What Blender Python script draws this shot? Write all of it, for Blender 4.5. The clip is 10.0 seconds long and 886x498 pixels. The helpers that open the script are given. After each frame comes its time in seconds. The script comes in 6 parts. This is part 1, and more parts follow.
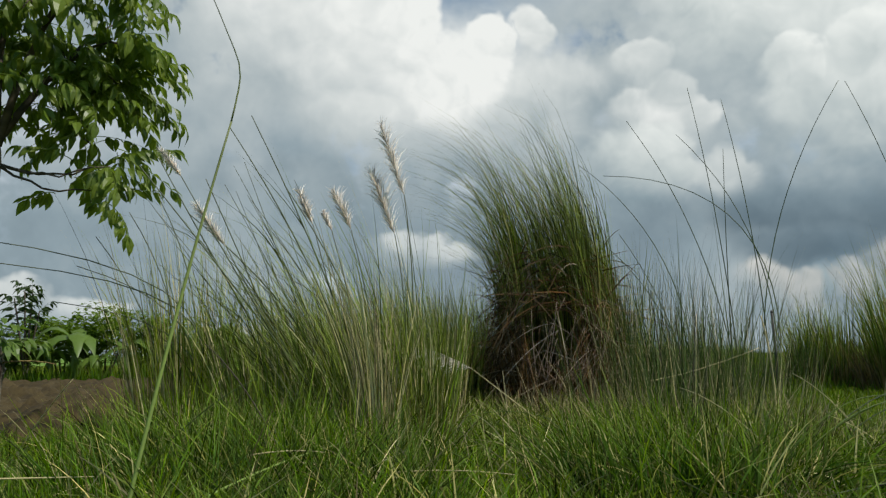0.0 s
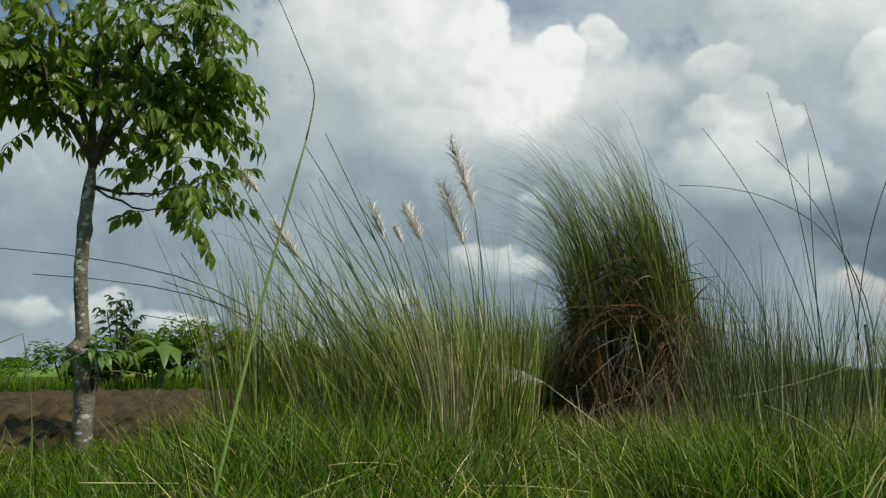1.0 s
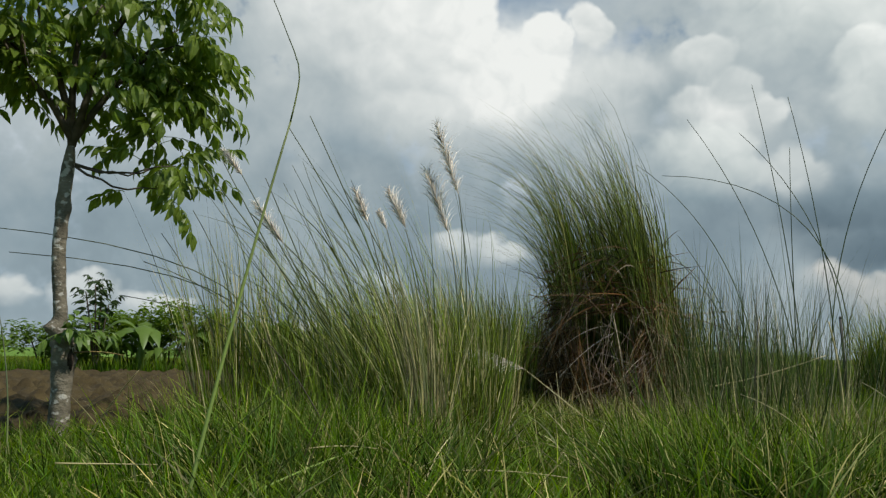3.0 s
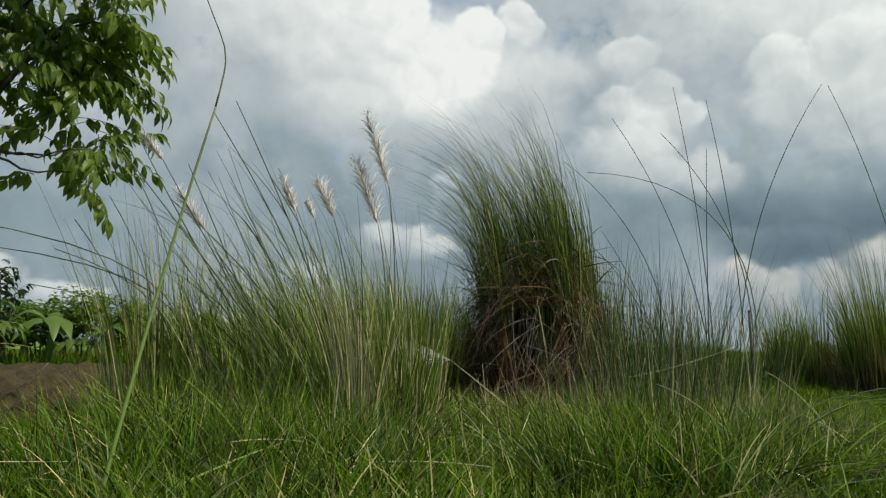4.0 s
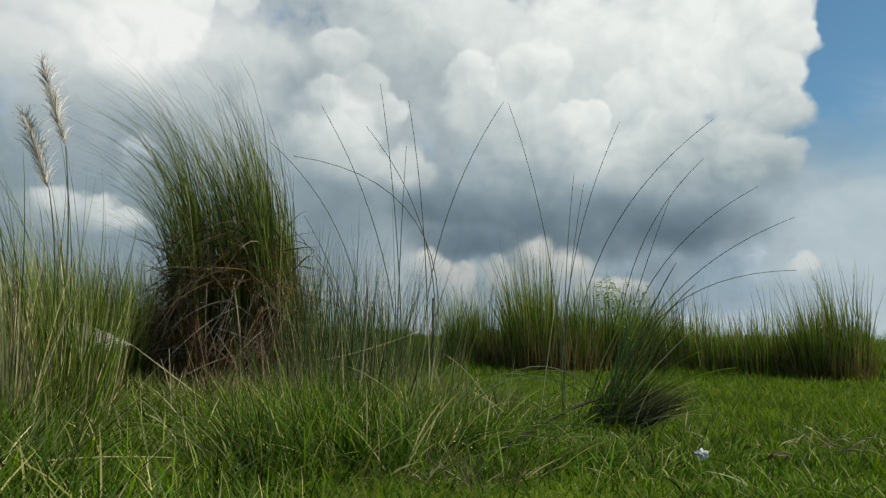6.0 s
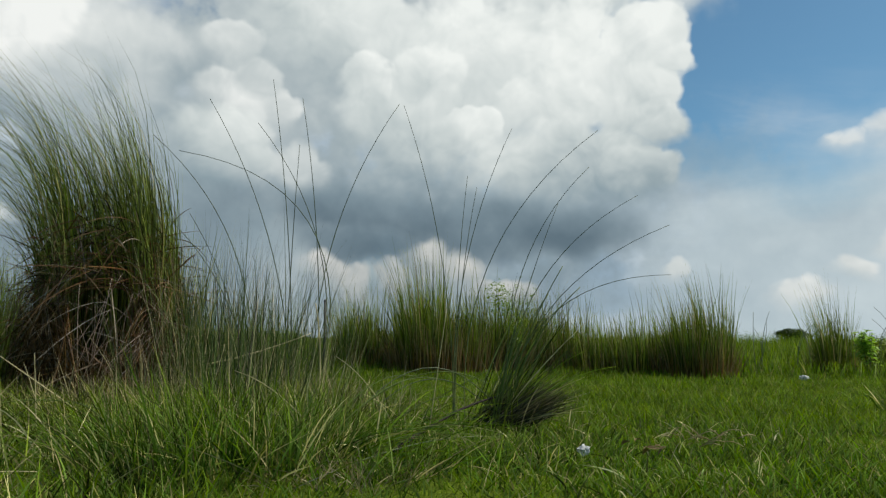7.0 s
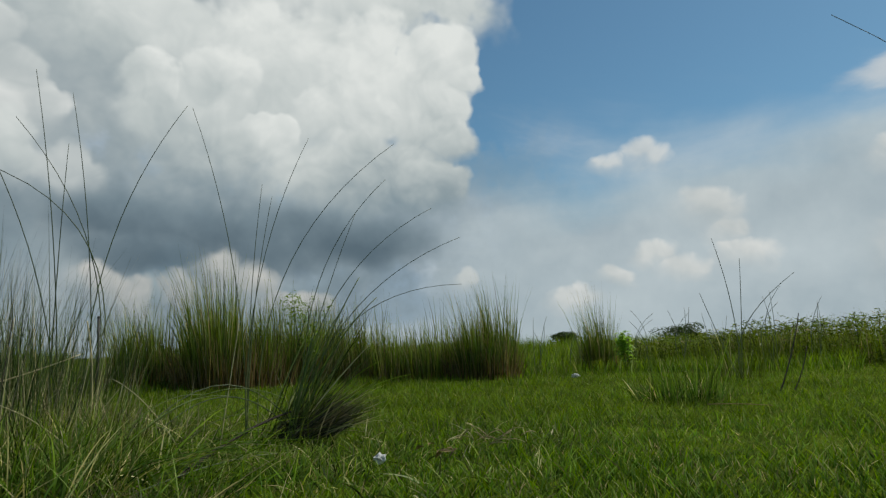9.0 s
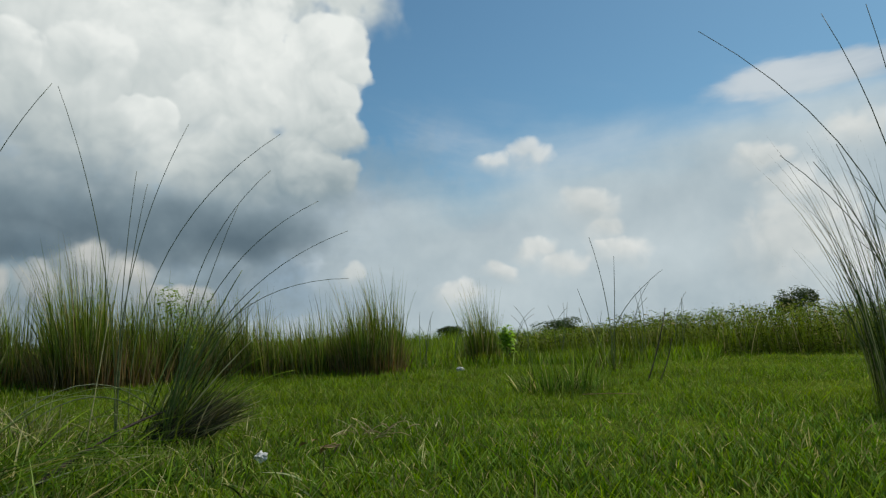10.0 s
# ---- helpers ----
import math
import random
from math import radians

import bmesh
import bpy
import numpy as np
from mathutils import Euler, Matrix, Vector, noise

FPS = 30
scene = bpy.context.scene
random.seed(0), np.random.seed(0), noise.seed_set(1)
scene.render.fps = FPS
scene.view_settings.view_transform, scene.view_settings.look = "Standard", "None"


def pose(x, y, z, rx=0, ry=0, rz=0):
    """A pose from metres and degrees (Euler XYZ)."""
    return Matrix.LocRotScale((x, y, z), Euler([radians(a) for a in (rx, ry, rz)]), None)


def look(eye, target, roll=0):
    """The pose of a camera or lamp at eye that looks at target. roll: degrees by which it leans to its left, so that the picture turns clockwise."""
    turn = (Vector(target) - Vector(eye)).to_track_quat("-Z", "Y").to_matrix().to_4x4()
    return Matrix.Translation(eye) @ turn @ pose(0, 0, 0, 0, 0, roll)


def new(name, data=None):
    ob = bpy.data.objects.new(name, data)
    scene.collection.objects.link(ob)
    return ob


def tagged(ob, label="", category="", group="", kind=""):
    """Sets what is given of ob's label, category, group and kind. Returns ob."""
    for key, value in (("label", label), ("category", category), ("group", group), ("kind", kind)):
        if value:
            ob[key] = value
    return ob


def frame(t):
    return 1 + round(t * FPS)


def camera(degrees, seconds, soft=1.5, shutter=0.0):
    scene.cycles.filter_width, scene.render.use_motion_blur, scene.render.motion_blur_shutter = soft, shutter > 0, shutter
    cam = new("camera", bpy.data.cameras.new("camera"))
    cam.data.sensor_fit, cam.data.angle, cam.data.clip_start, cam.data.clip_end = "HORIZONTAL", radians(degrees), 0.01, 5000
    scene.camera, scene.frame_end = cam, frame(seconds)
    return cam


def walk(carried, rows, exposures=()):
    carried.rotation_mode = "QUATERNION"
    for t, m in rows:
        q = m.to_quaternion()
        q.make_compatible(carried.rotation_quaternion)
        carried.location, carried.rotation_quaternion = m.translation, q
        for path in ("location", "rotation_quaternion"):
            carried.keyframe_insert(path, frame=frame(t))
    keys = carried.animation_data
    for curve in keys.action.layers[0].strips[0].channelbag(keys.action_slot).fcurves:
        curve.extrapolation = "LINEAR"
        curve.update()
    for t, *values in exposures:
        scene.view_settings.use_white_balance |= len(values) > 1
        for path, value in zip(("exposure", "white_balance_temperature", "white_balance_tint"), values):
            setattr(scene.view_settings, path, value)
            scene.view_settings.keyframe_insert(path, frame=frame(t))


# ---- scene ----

# ---------------- camera: a slow turn on the spot, low over the grass ----------------
EYE = 0.5
cam = camera(66.24, 10.0, soft=1.3)
PATH = [
    (0.0, pose(0, 0, EYE, 98.84, 0.38, -0.17)),
    (0.5, pose(0, 0, EYE, 99.16, 0.71, 3.10)),
    (1.0, pose(0, 0, EYE, 99.97, -0.08, 5.80)),
    (1.5, pose(0, 0, EYE, 100.51, -0.82, 6.87)),
    (2.0, pose(0, 0, EYE, 99.90, -0.72, 6.21)),
    (3.3, pose(0, 0, EYE, 98.60, -0.95, 4.02)),
    (3.5, pose(0, 0, EYE, 98.51, -1.01, 3.83)),
    (4.0, pose(0, 0, EYE, 98.19, -0.88, -1.80)),
    (4.5, pose(0, 0, EYE, 97.29, -1.38, -8.59)),
    (5.0, pose(0, 0, EYE, 97.31, -1.39, -15.42)),
    (5.2, pose(0, 0, EYE, 97.31, -1.35, -18.30)),
    (6.3, pose(0, 0, EYE, 97.28, -0.80, -29.05)),
    (6.5, pose(0, 0, EYE, 97.31, -0.70, -30.48)),
    (7.0, pose(0, 0, EYE, 97.55, -0.65, -35.83)),
    (7.5, pose(0, 0, EYE, 98.10, -0.08, -40.16)),
    (8.0, pose(0, 0, EYE, 99.02, 1.09, -44.59)),
    (8.5, pose(0, 0, EYE, 98.49, 1.03, -48.78)),
    (9.0, pose(0, 0, EYE, 98.32, 1.64, -52.68)),
    (9.5, pose(0, 0, EYE, 97.74, 2.47, -58.26)),
    (10.0, pose(0, 0, EYE, 97.56, 2.07, -62.16)),
]
walk(cam, PATH, exposures=((0.0, 0.0), (6.5, 0.0), (7.0, 0.04), (8.0, 0.0), (8.5, -0.18), (9.5, -0.2), (10.0, -0.05)))

# ---------------- node helpers ----------------
class Nodes:
    """Short-hand for wiring a node tree."""

    def __init__(self, tree):
        self.tree = tree
        tree.nodes.clear()

    def put(self, sock, value):
        if hasattr(value, "is_output"):
            self.tree.links.new(value, sock)
        else:
            sock.default_value = value

    def node(self, kind, out=0, **settings):
        n = self.tree.nodes.new(kind)
        sockets = settings.pop("sockets", {})
        for key, value in settings.items():
            setattr(n, key, value)
        for key, value in sockets.items():
            self.put(n.inputs[key], value)
        return n.outputs[out]

    def math(self, op, a, b=0.0, c=0.0, clamp=False):
        return self.node("ShaderNodeMath", operation=op, use_clamp=clamp, sockets={0: a, 1: b, 2: c})

    def vec(self, op, a, b=(0, 0, 0), out=0):
        return self.node("ShaderNodeVectorMath", out, operation=op, sockets={0: a, 1: b})

    def scale(self, a, k):
        n = self.tree.nodes.new("ShaderNodeVectorMath")
        n.operation = "SCALE"
        self.put(n.inputs[0], a)
        self.put(n.inputs["Scale"], k)
        return n.outputs[0]

    def noise(self, v, scale, detail=3.0, rough=0.5, out=0, dist=0.0):
        return self.node("ShaderNodeTexNoise", out, sockets={"Vector": v, "Scale": scale, "Detail": detail, "Roughness": rough, "Distortion": dist})

    def smooth(self, v, lo, hi, a=0.0, b=1.0):
        return self.node("ShaderNodeMapRange", interpolation_type="SMOOTHSTEP", sockets={0: v, 1: lo, 2: hi, 3: a, 4: b})

    def linear(self, v, lo, hi, a=0.0, b=1.0):
        return self.node("ShaderNodeMapRange", sockets={0: v, 1: lo, 2: hi, 3: a, 4: b})

    def mix(self, k, a, b, blend="MIX"):
        n = self.tree.nodes.new("ShaderNodeMix")
        n.data_type, n.blend_type = "RGBA", blend
        self.put(n.inputs[0], k)
        self.put(n.inputs[6], (*a, 1) if isinstance(a, tuple) and len(a) == 3 else a)
        self.put(n.inputs[7], (*b, 1) if isinstance(b, tuple) and len(b) == 3 else b)
        return n.outputs[2]


def add_world():
    """Blue sky with heaped clouds: layers of round masses with knobbly edges, over a pale sheet that thickens to the horizon."""
    world = bpy.data.worlds.new("sky")
    world.use_nodes = True
    scene.world = world
    n = Nodes(world.node_tree)
    way = n.vec("NORMALIZE", n.node("ShaderNodeTexCoord"))
    xyz = n.tree.nodes.new("ShaderNodeSeparateXYZ")
    n.put(xyz.inputs[0], way)
    deg = 180 / math.pi
    turn = n.math("MULTIPLY", n.math("ARCTAN2", xyz.outputs[0], xyz.outputs[1]), deg)
    rise = n.math("MULTIPLY", n.math("ARCSINE", xyz.outputs[2]), deg)
    flat = n.tree.nodes.new("ShaderNodeCombineXYZ")
    n.put(flat.inputs[0], turn)
    n.put(flat.inputs[1], rise)
    flat = flat.outputs[0]

    def shifted(v, scale, size, detail, rough=0.5):
        w = n.vec("SUBTRACT", n.noise(way, scale, detail, rough, out=1), (0.5, 0.5, 0.5))
        return n.vec("ADD", v, n.scale(w, size))

    def billow(v, scale, detail):
        d = n.node("ShaderNodeTexVoronoi", feature="SMOOTH_F1", normalize=True,
                   sockets={"Vector": v, "Scale": scale, "Detail": detail, "Roughness": 0.45, "Lacunarity": 2.2, "Smoothness": 0.35})
        return n.math("SUBTRACT", 1.0, d)

    broad = shifted(flat, 4.0, 9.0, 5.0, 0.55)
    crisp = shifted(flat, 14.0, 3.0, 3.0)
    gentle = shifted(flat, 6.0, 7.0, 5.0, 0.6)
    combed = n.vec("SUBTRACT", n.noise(n.vec("MULTIPLY", way, (1.0, 1.0, 3.5)), 4.0, 5.0, 0.55, out=1), (0.5, 0.5, 0.5))
    combed = n.vec("ADD", flat, n.vec("MULTIPLY", combed, (12.0, 5.0, 0.0)))
    bent = n.vec("ADD", way, n.scale(n.vec("SUBTRACT", n.noise(way, 12.0, 2.0, 0.5, out=1), (0.5, 0.5, 0.5)), 0.08))
    puff = billow(bent, 9.0, 3.0)
    puff_up = billow(n.vec("ADD", bent, (0.006, 0.0, 0.016)), 9.0, 3.0)
    relief = n.math("SUBTRACT", puff, puff_up)
    lump = n.math("SUBTRACT", puff, 0.68)
    crumb = n.math("SUBTRACT", billow(bent, 26.0, 2.0), 0.68)
    mist = n.noise(way, 6.0, 5.0, 0.55)
    streak = n.noise(n.vec("MULTIPLY", way, (1.0, 1.0, 3.4)), 2.6, 5.0, 0.55, dist=0.5)

    def heap(v, masses, soft=0.3):
        """The joined outline of masses (turn, rise, half width, half height), above 0 inside, and how far up its mass a place lies."""
        field, up = None, None
        for turn0, rise0, wide, high in masses:
            m = n.node("ShaderNodeVectorMath", operation="MULTIPLY_ADD",
                       sockets={0: v, 1: (1 / wide, 1 / high, 1), 2: (-turn0 / wide, -rise0 / high, 0)})
            one = n.math("SUBTRACT", 1.0, n.vec("DOT_PRODUCT", m, m, out=1))
            lift = n.vec("DOT_PRODUCT", m, (0.35, 0.75, 0), out=1)
            if field is None:
                field, up = one, lift
            else:
                k = n.linear(n.math("SUBTRACT", one, field), -0.3, 0.3)
                up = n.math("MULTIPLY_ADD", n.math("SUBTRACT", lift, up), k, up)
                field = n.math("SMOOTH_MAX", field, one, soft)
        return n.math("MAXIMUM", field, -3.0), up

    gloom = n.math("ADD", n.smooth(rise, 9.0, 21.0, -0.42, 0.0), n.linear(n.noise(way, 3.6, 4.0, 0.5), 0.35, 0.65, -0.20, 0.10))

    # the open sky
    sky = n.node("ShaderNodeTexSky", sky_type="NISHITA", sun_disc=False, sun_elevation=radians(SUN_RISE),
                 sun_rotation=radians(SUN_TURN), air_density=1.0, dust_density=0.5, ozone_density=1.0)
    sky = n.mix(1.0, sky, SKY_TINT, "MULTIPLY")

    def over(stack, cover, colour):
        """Lays a layer over (colour, clear share) of what is behind it."""
        behind, clear = stack
        return n.mix(cover, behind, colour), n.math("MULTIPLY", clear, n.math("SUBTRACT", 1.0, cover))

    # the pale sheet: streaks and haze, thick near the horizon
    low = n.smooth(rise, 2.0, 26.0, 1.0, 0.0)
    veil, _ = heap(combed, VEILS, 0.5)
    pale = n.math("ADD", n.math("MULTIPLY", low, 0.55), n.math("MULTIPLY", n.smooth(veil, -0.5, 0.8), 0.75))
    pale = n.math("ADD", pale, n.linear(streak, 0.3, 0.7, -0.25, 0.25))
    pale = n.smooth(pale, 0.12, 0.95, 0.0, 0.94)
    shade, _ = heap(broad, GREYS, 0.5)
    pale_colour = n.mix(n.smooth(streak, 0.36, 0.66), (0.40, 0.49, 0.57), (0.60, 0.66, 0.70))
    pale_colour = n.mix(n.smooth(shade, -0.5, 0.7), pale_colour, (0.27, 0.36, 0.45))
    shader = over(((0.0, 0.0, 0.0), 1.0), pale, pale_colour)

    def cloud(shader, masses, tone, soft, knobs, lift, deep, tint=(1.0, 1.0, 1.0), v=crisp, opacity=1.0, gloomy=1.0, bias=0.0, hem=3.0, bumps=lump):
        """One layer. tone: its middle brightness; soft: width of its edge; knobs: how lumpy; lift: brighter towards each top; deep: relief."""
        field, up = heap(v, masses)
        field = n.math("MULTIPLY_ADD", bumps, knobs, field)
        field = n.math("ADD", field, n.linear(mist, 0.3, 0.7, -0.18, 0.18))
        edge = n.linear(up, -0.55, 0.05, soft * hem + (0.5 if hem > 1 else 0.0), soft)
        field = n.math("ADD", field, n.math("MULTIPLY", n.math("SUBTRACT", edge, soft), 0.35))
        cover = n.math("MULTIPLY", n.smooth(n.math("DIVIDE", n.math("ADD", field, max(0.0, soft - 0.5) * 0.5 + bias), edge), 0.0, 1.0), opacity)
        light = n.math("MULTIPLY_ADD", gloom, gloomy, n.math("MULTIPLY_ADD", up, lift, tone))
        light = n.math("MULTIPLY_ADD", relief, deep, light)
        light = n.math("MULTIPLY_ADD", bumps, deep * 0.22, light)
        light = n.math("ADD", light, n.linear(mist, 0.3, 0.7, -0.10, 0.10))
        ramp = n.tree.nodes.new("ShaderNodeValToRGB")
        n.put(ramp.inputs[0], light)
        stops = ramp.color_ramp.elements
        stops[0].position, stops[0].color = 0.0, (0.11, 0.157, 0.19, 1)
        stops[1].position, stops[1].color = 1.0, (0.855, 0.875, 0.85, 1)
        for place, colour in ((0.3, (0.26, 0.335, 0.375, 1)), (0.65, (0.555, 0.605, 0.605, 1))):
            stop = stops.new(place)
            stop.color = colour
        colour = ramp.outputs[0]
        if tint != (1.0, 1.0, 1.0):
            colour = n.mix(1.0, colour, tint, "MULTIPLY")
        return over(shader, cover, colour)

    shader = cloud(shader, SHEET, 0.53, 1.6, 0.2, 0.04, 0.3, v=gentle, opacity=0.96, gloomy=0.5, bias=0.65, hem=1.0)
    shader = cloud(shader, PALE_RIGHT, 0.66, 1.6, 0.1, 0.05, 0.2, (0.94, 1.0, 1.05), v=combed, opacity=0.9, gloomy=0.15, bias=0.4, hem=1.0)
    shader = cloud(shader, LOW_WHITE, 0.80, 0.8, 1.6, 0.12, 0.8, gloomy=0.3, bumps=crumb)
    shader = cloud(shader, SMALL_RIGHT, 0.86, 1.1, 2.0, 0.14, 0.9, (1.0, 0.98, 0.96), opacity=0.72, gloomy=0.15, bumps=crumb)
    shader = cloud(shader, GREY_MID, 0.62, 1.4, 0.5, 0.10, 0.6, opacity=0.85)
    shader = cloud(shader, MASS_LEFT, 0.84, 1.3, 0.6, 0.14, 0.6)
    shader = cloud(shader, KNOBS_LEFT, 0.90, 0.35, 0.9, 0.14, 1.0)
    shader = cloud(shader, GREY_LOW, 0.50, 1.8, 0.3, 0.12, 0.4, (0.985, 1.0, 1.02), v=broad, opacity=0.8)
    shader = cloud(shader, KNOBS_MID, 0.78, 0.5, 0.9, 0.20, 0.9)
    shader = cloud(shader, MASS_RIGHT, 0.81, 0.55, 0.8, 0.16, 0.8, (0.985, 1.0, 0.995))
    shader = cloud(shader, KNOBS_RIGHT, 0.88, 0.32, 0.9, 0.18, 1.0, (0.985, 1.0, 0.995))
    shader = cloud(shader, DARK_BASE, 0.17, 2.0, 0.15, 0.12, 0.2, (0.97, 1.0, 1.02), opacity=0.95, gloomy=0.25, bias=0.35, hem=1.0)
    shader = cloud(shader, LOW_PINK, 0.55, 0.9, 1.7, 0.18, 0.9, (1.0, 0.94, 0.90), gloomy=0.2, bumps=crumb)
    heaps, clear = shader
    total = n.vec("ADD", n.scale(heaps, 1 / SKY_STRENGTH), n.scale(sky, clear))
    glow = n.node("ShaderNodeBackground", sockets={0: total, 1: SKY_STRENGTH})
    n.put(n.tree.nodes.new("ShaderNodeOutputWorld").inputs[0], glow)


# ---------------- light: high sun from the right and behind, broken cloud ----------------
SUN_RISE, SUN_TURN, SKY_STRENGTH, SKY_TINT = 52.0, 112.0, 0.082, (0.68, 1.0, 1.03)
# cloud masses: turn from straight ahead, rise, half width, half height (degrees)
MASS_LEFT = [(8.4, 22.0, 5.5, 4.2), (-10.6, 26.3, 10.1, 6.6), (-2.4, 22.8, 11.0, 5.5), (-15.8, 29.0, 6.5, 4.6), (-18.1, 34.5, 12.0, 4.7), (-6.4, 20.0, 6.5, 2.8)]
KNOBS_LEFT = [(4.3, 26.1, 2.5, 2.2), (8.2, 26.5, 2.2, 2.3), (1.1, 22.7, 5.5, 4.5), (-2.9, 26.4, 3.6, 4.8), (-7.6,
    29.4, 4.7, 5.1)]
GREY_MID = [(20.1, 27.0, 7.9, 3.5), (26.5, 22.9, 5.5, 5.4), (13.5, 20.9, 4.9, 3.9), (6.9, 18.7, 7.1, 3.2), (25.7, 24.4, 7.3, 5.0)]
KNOBS_MID = [(17.5, 22.9, 2.7, 2.5), (19.6, 20.3, 2.6, 2.2), (21.7, 18.3, 2.1, 1.9), (17.7, 18.2, 4.6, 3.0), (17.9, 14.2, 4.1, 3.1), (23.1,
    13.7, 3.4, 2.5)]
MASS_RIGHT = [(41.0, 21.0, 15.1, 8.4), (32.2, 17.7, 8.4, 5.6), (26.1, 26.1, 10.0, 6.4), (48.4, 28.8, 11.9, 6.3), (44.7, 14.5, 10.1, 3.7),
    (16.7, 15.3, 5.1, 3.6)]
KNOBS_RIGHT = [(28.8, 21.1, 2.7, 2.9), (34.2, 22.2, 3.5, 2.7), (42.9, 20.0, 3.0, 2.1), (38.3, 17.8, 2.9, 1.9), (52.9, 23.9, 4.1, 3.7),
    (55.1, 22.2, 2.2, 1.5), (52.5, 20.4, 3.7, 3.0), (53.4, 17.3, 3.4, 2.6), (51.8, 14.2, 4.1, 3.1), (48.0, 20.1, 6.8, 8.2)]
DARK_BASE = [(36.0, 9.8, 11.4, 2.5), (29.3, 8.2, 4.6, 2.2), (45.4, 9.1, 5.9, 2.1), (27.3, 10.8, 4.8, 2.3), (38.9, 8.9, 5.4, 2.3)]
LOW_PINK = [(34.3, 6.0, 3.0, 2.3), (28.1, 4.3, 1.9, 2.0), (31.2, 4.8, 2.4, 2.0), (37.4, 5.5, 2.4, 2.0), (26.0, 5.5, 2.1, 2.0), (40.7, 3.9,
    3.3, 1.4)]
LOW_WHITE = [(-2.9, 9.3, 3.4, 1.5), (0.7, 8.1, 2.9, 1.0), (-32.1, 4.5, 2.3, 1.5), (-27.6, 3.4, 3.3, 1.1), (-37.3, 4.2, 2.5, 1.0), (54.9,
    5.6, 1.4, 1.2), (-1.2, 8.9, 2.5, 1.6)]
SMALL_RIGHT = [(70.0, 14.9, 2.1, 1.3), (67.4, 14.6, 1.9, 0.9), (74.8, 10.4, 2.3, 1.6), (76.0, 8.8, 1.8, 1.3), (70.4, 7.2, 1.8, 1.0), (73.0, 6.0, 2.2, 1.0),
    (77.2, 6.9, 2.4, 1.4), (67.4, 5.4, 1.7, 0.9), (88.4, 12.9, 2.4, 1.3), (90.2, 10.2, 3.1, 2.5), (89.8, 6.4, 3.9, 4.6), (95.6, 14.3, 3.0, 1.6),
    (93.1, 5.2, 3.1, 4.4), (63.7, 3.6, 2.4, 1.1)]
SHEET = [(-12, 15, 13, 9), (2, 10, 47, 14), (28, 24, 18, 13), (16, 21, 12, 7.5), (-20, 24, 15, 10), (-22, 38, 20, 10)]
PALE_RIGHT = [(85, 2, 31, 12.0), (99, 10, 16, 5.5), (63, 4, 8, 8), (82, 10, 18, 4), (94, 12.5, 14, 4.0)]
GREY_LOW = [(-2.5, 15.0, 8, 3.0), (-14, 17, 6, 2.8), (19, 13.5, 9, 2.8)]
GREYS = [(76, 1.5, 26, 3.0), (24, 4, 9, 4), (-16, 13, 8, 4.5), (12, 9, 9, 5), (52, 3.5, 10, 2.0), (46, 5.5, 7, 2.4), (30, 8.5, 11, 6)]
VEILS = [(5, 30, 11, 7), (84, 5.5, 28, 6.0), (92, 18.2, 9, 1.5), (96, 11, 12, 4), (0, 12, 34, 10), (-35, 14, 14, 14), (50, 8, 14, 7)]
add_world()

sun = new("sun", bpy.data.lights.new("sun", "SUN"))
sun.data.energy, sun.data.angle, sun.data.color = 3.8, radians(2.0), (1.0, 0.96, 0.88)
sun.matrix_world = look((0, 0, 0), (-math.sin(radians(SUN_TURN)) * math.cos(radians(SUN_RISE)),
                                    -math.cos(radians(SUN_TURN)) * math.cos(radians(SUN_RISE)), -math.sin(radians(SUN_RISE))))
sun.location = (0, 0, 30)


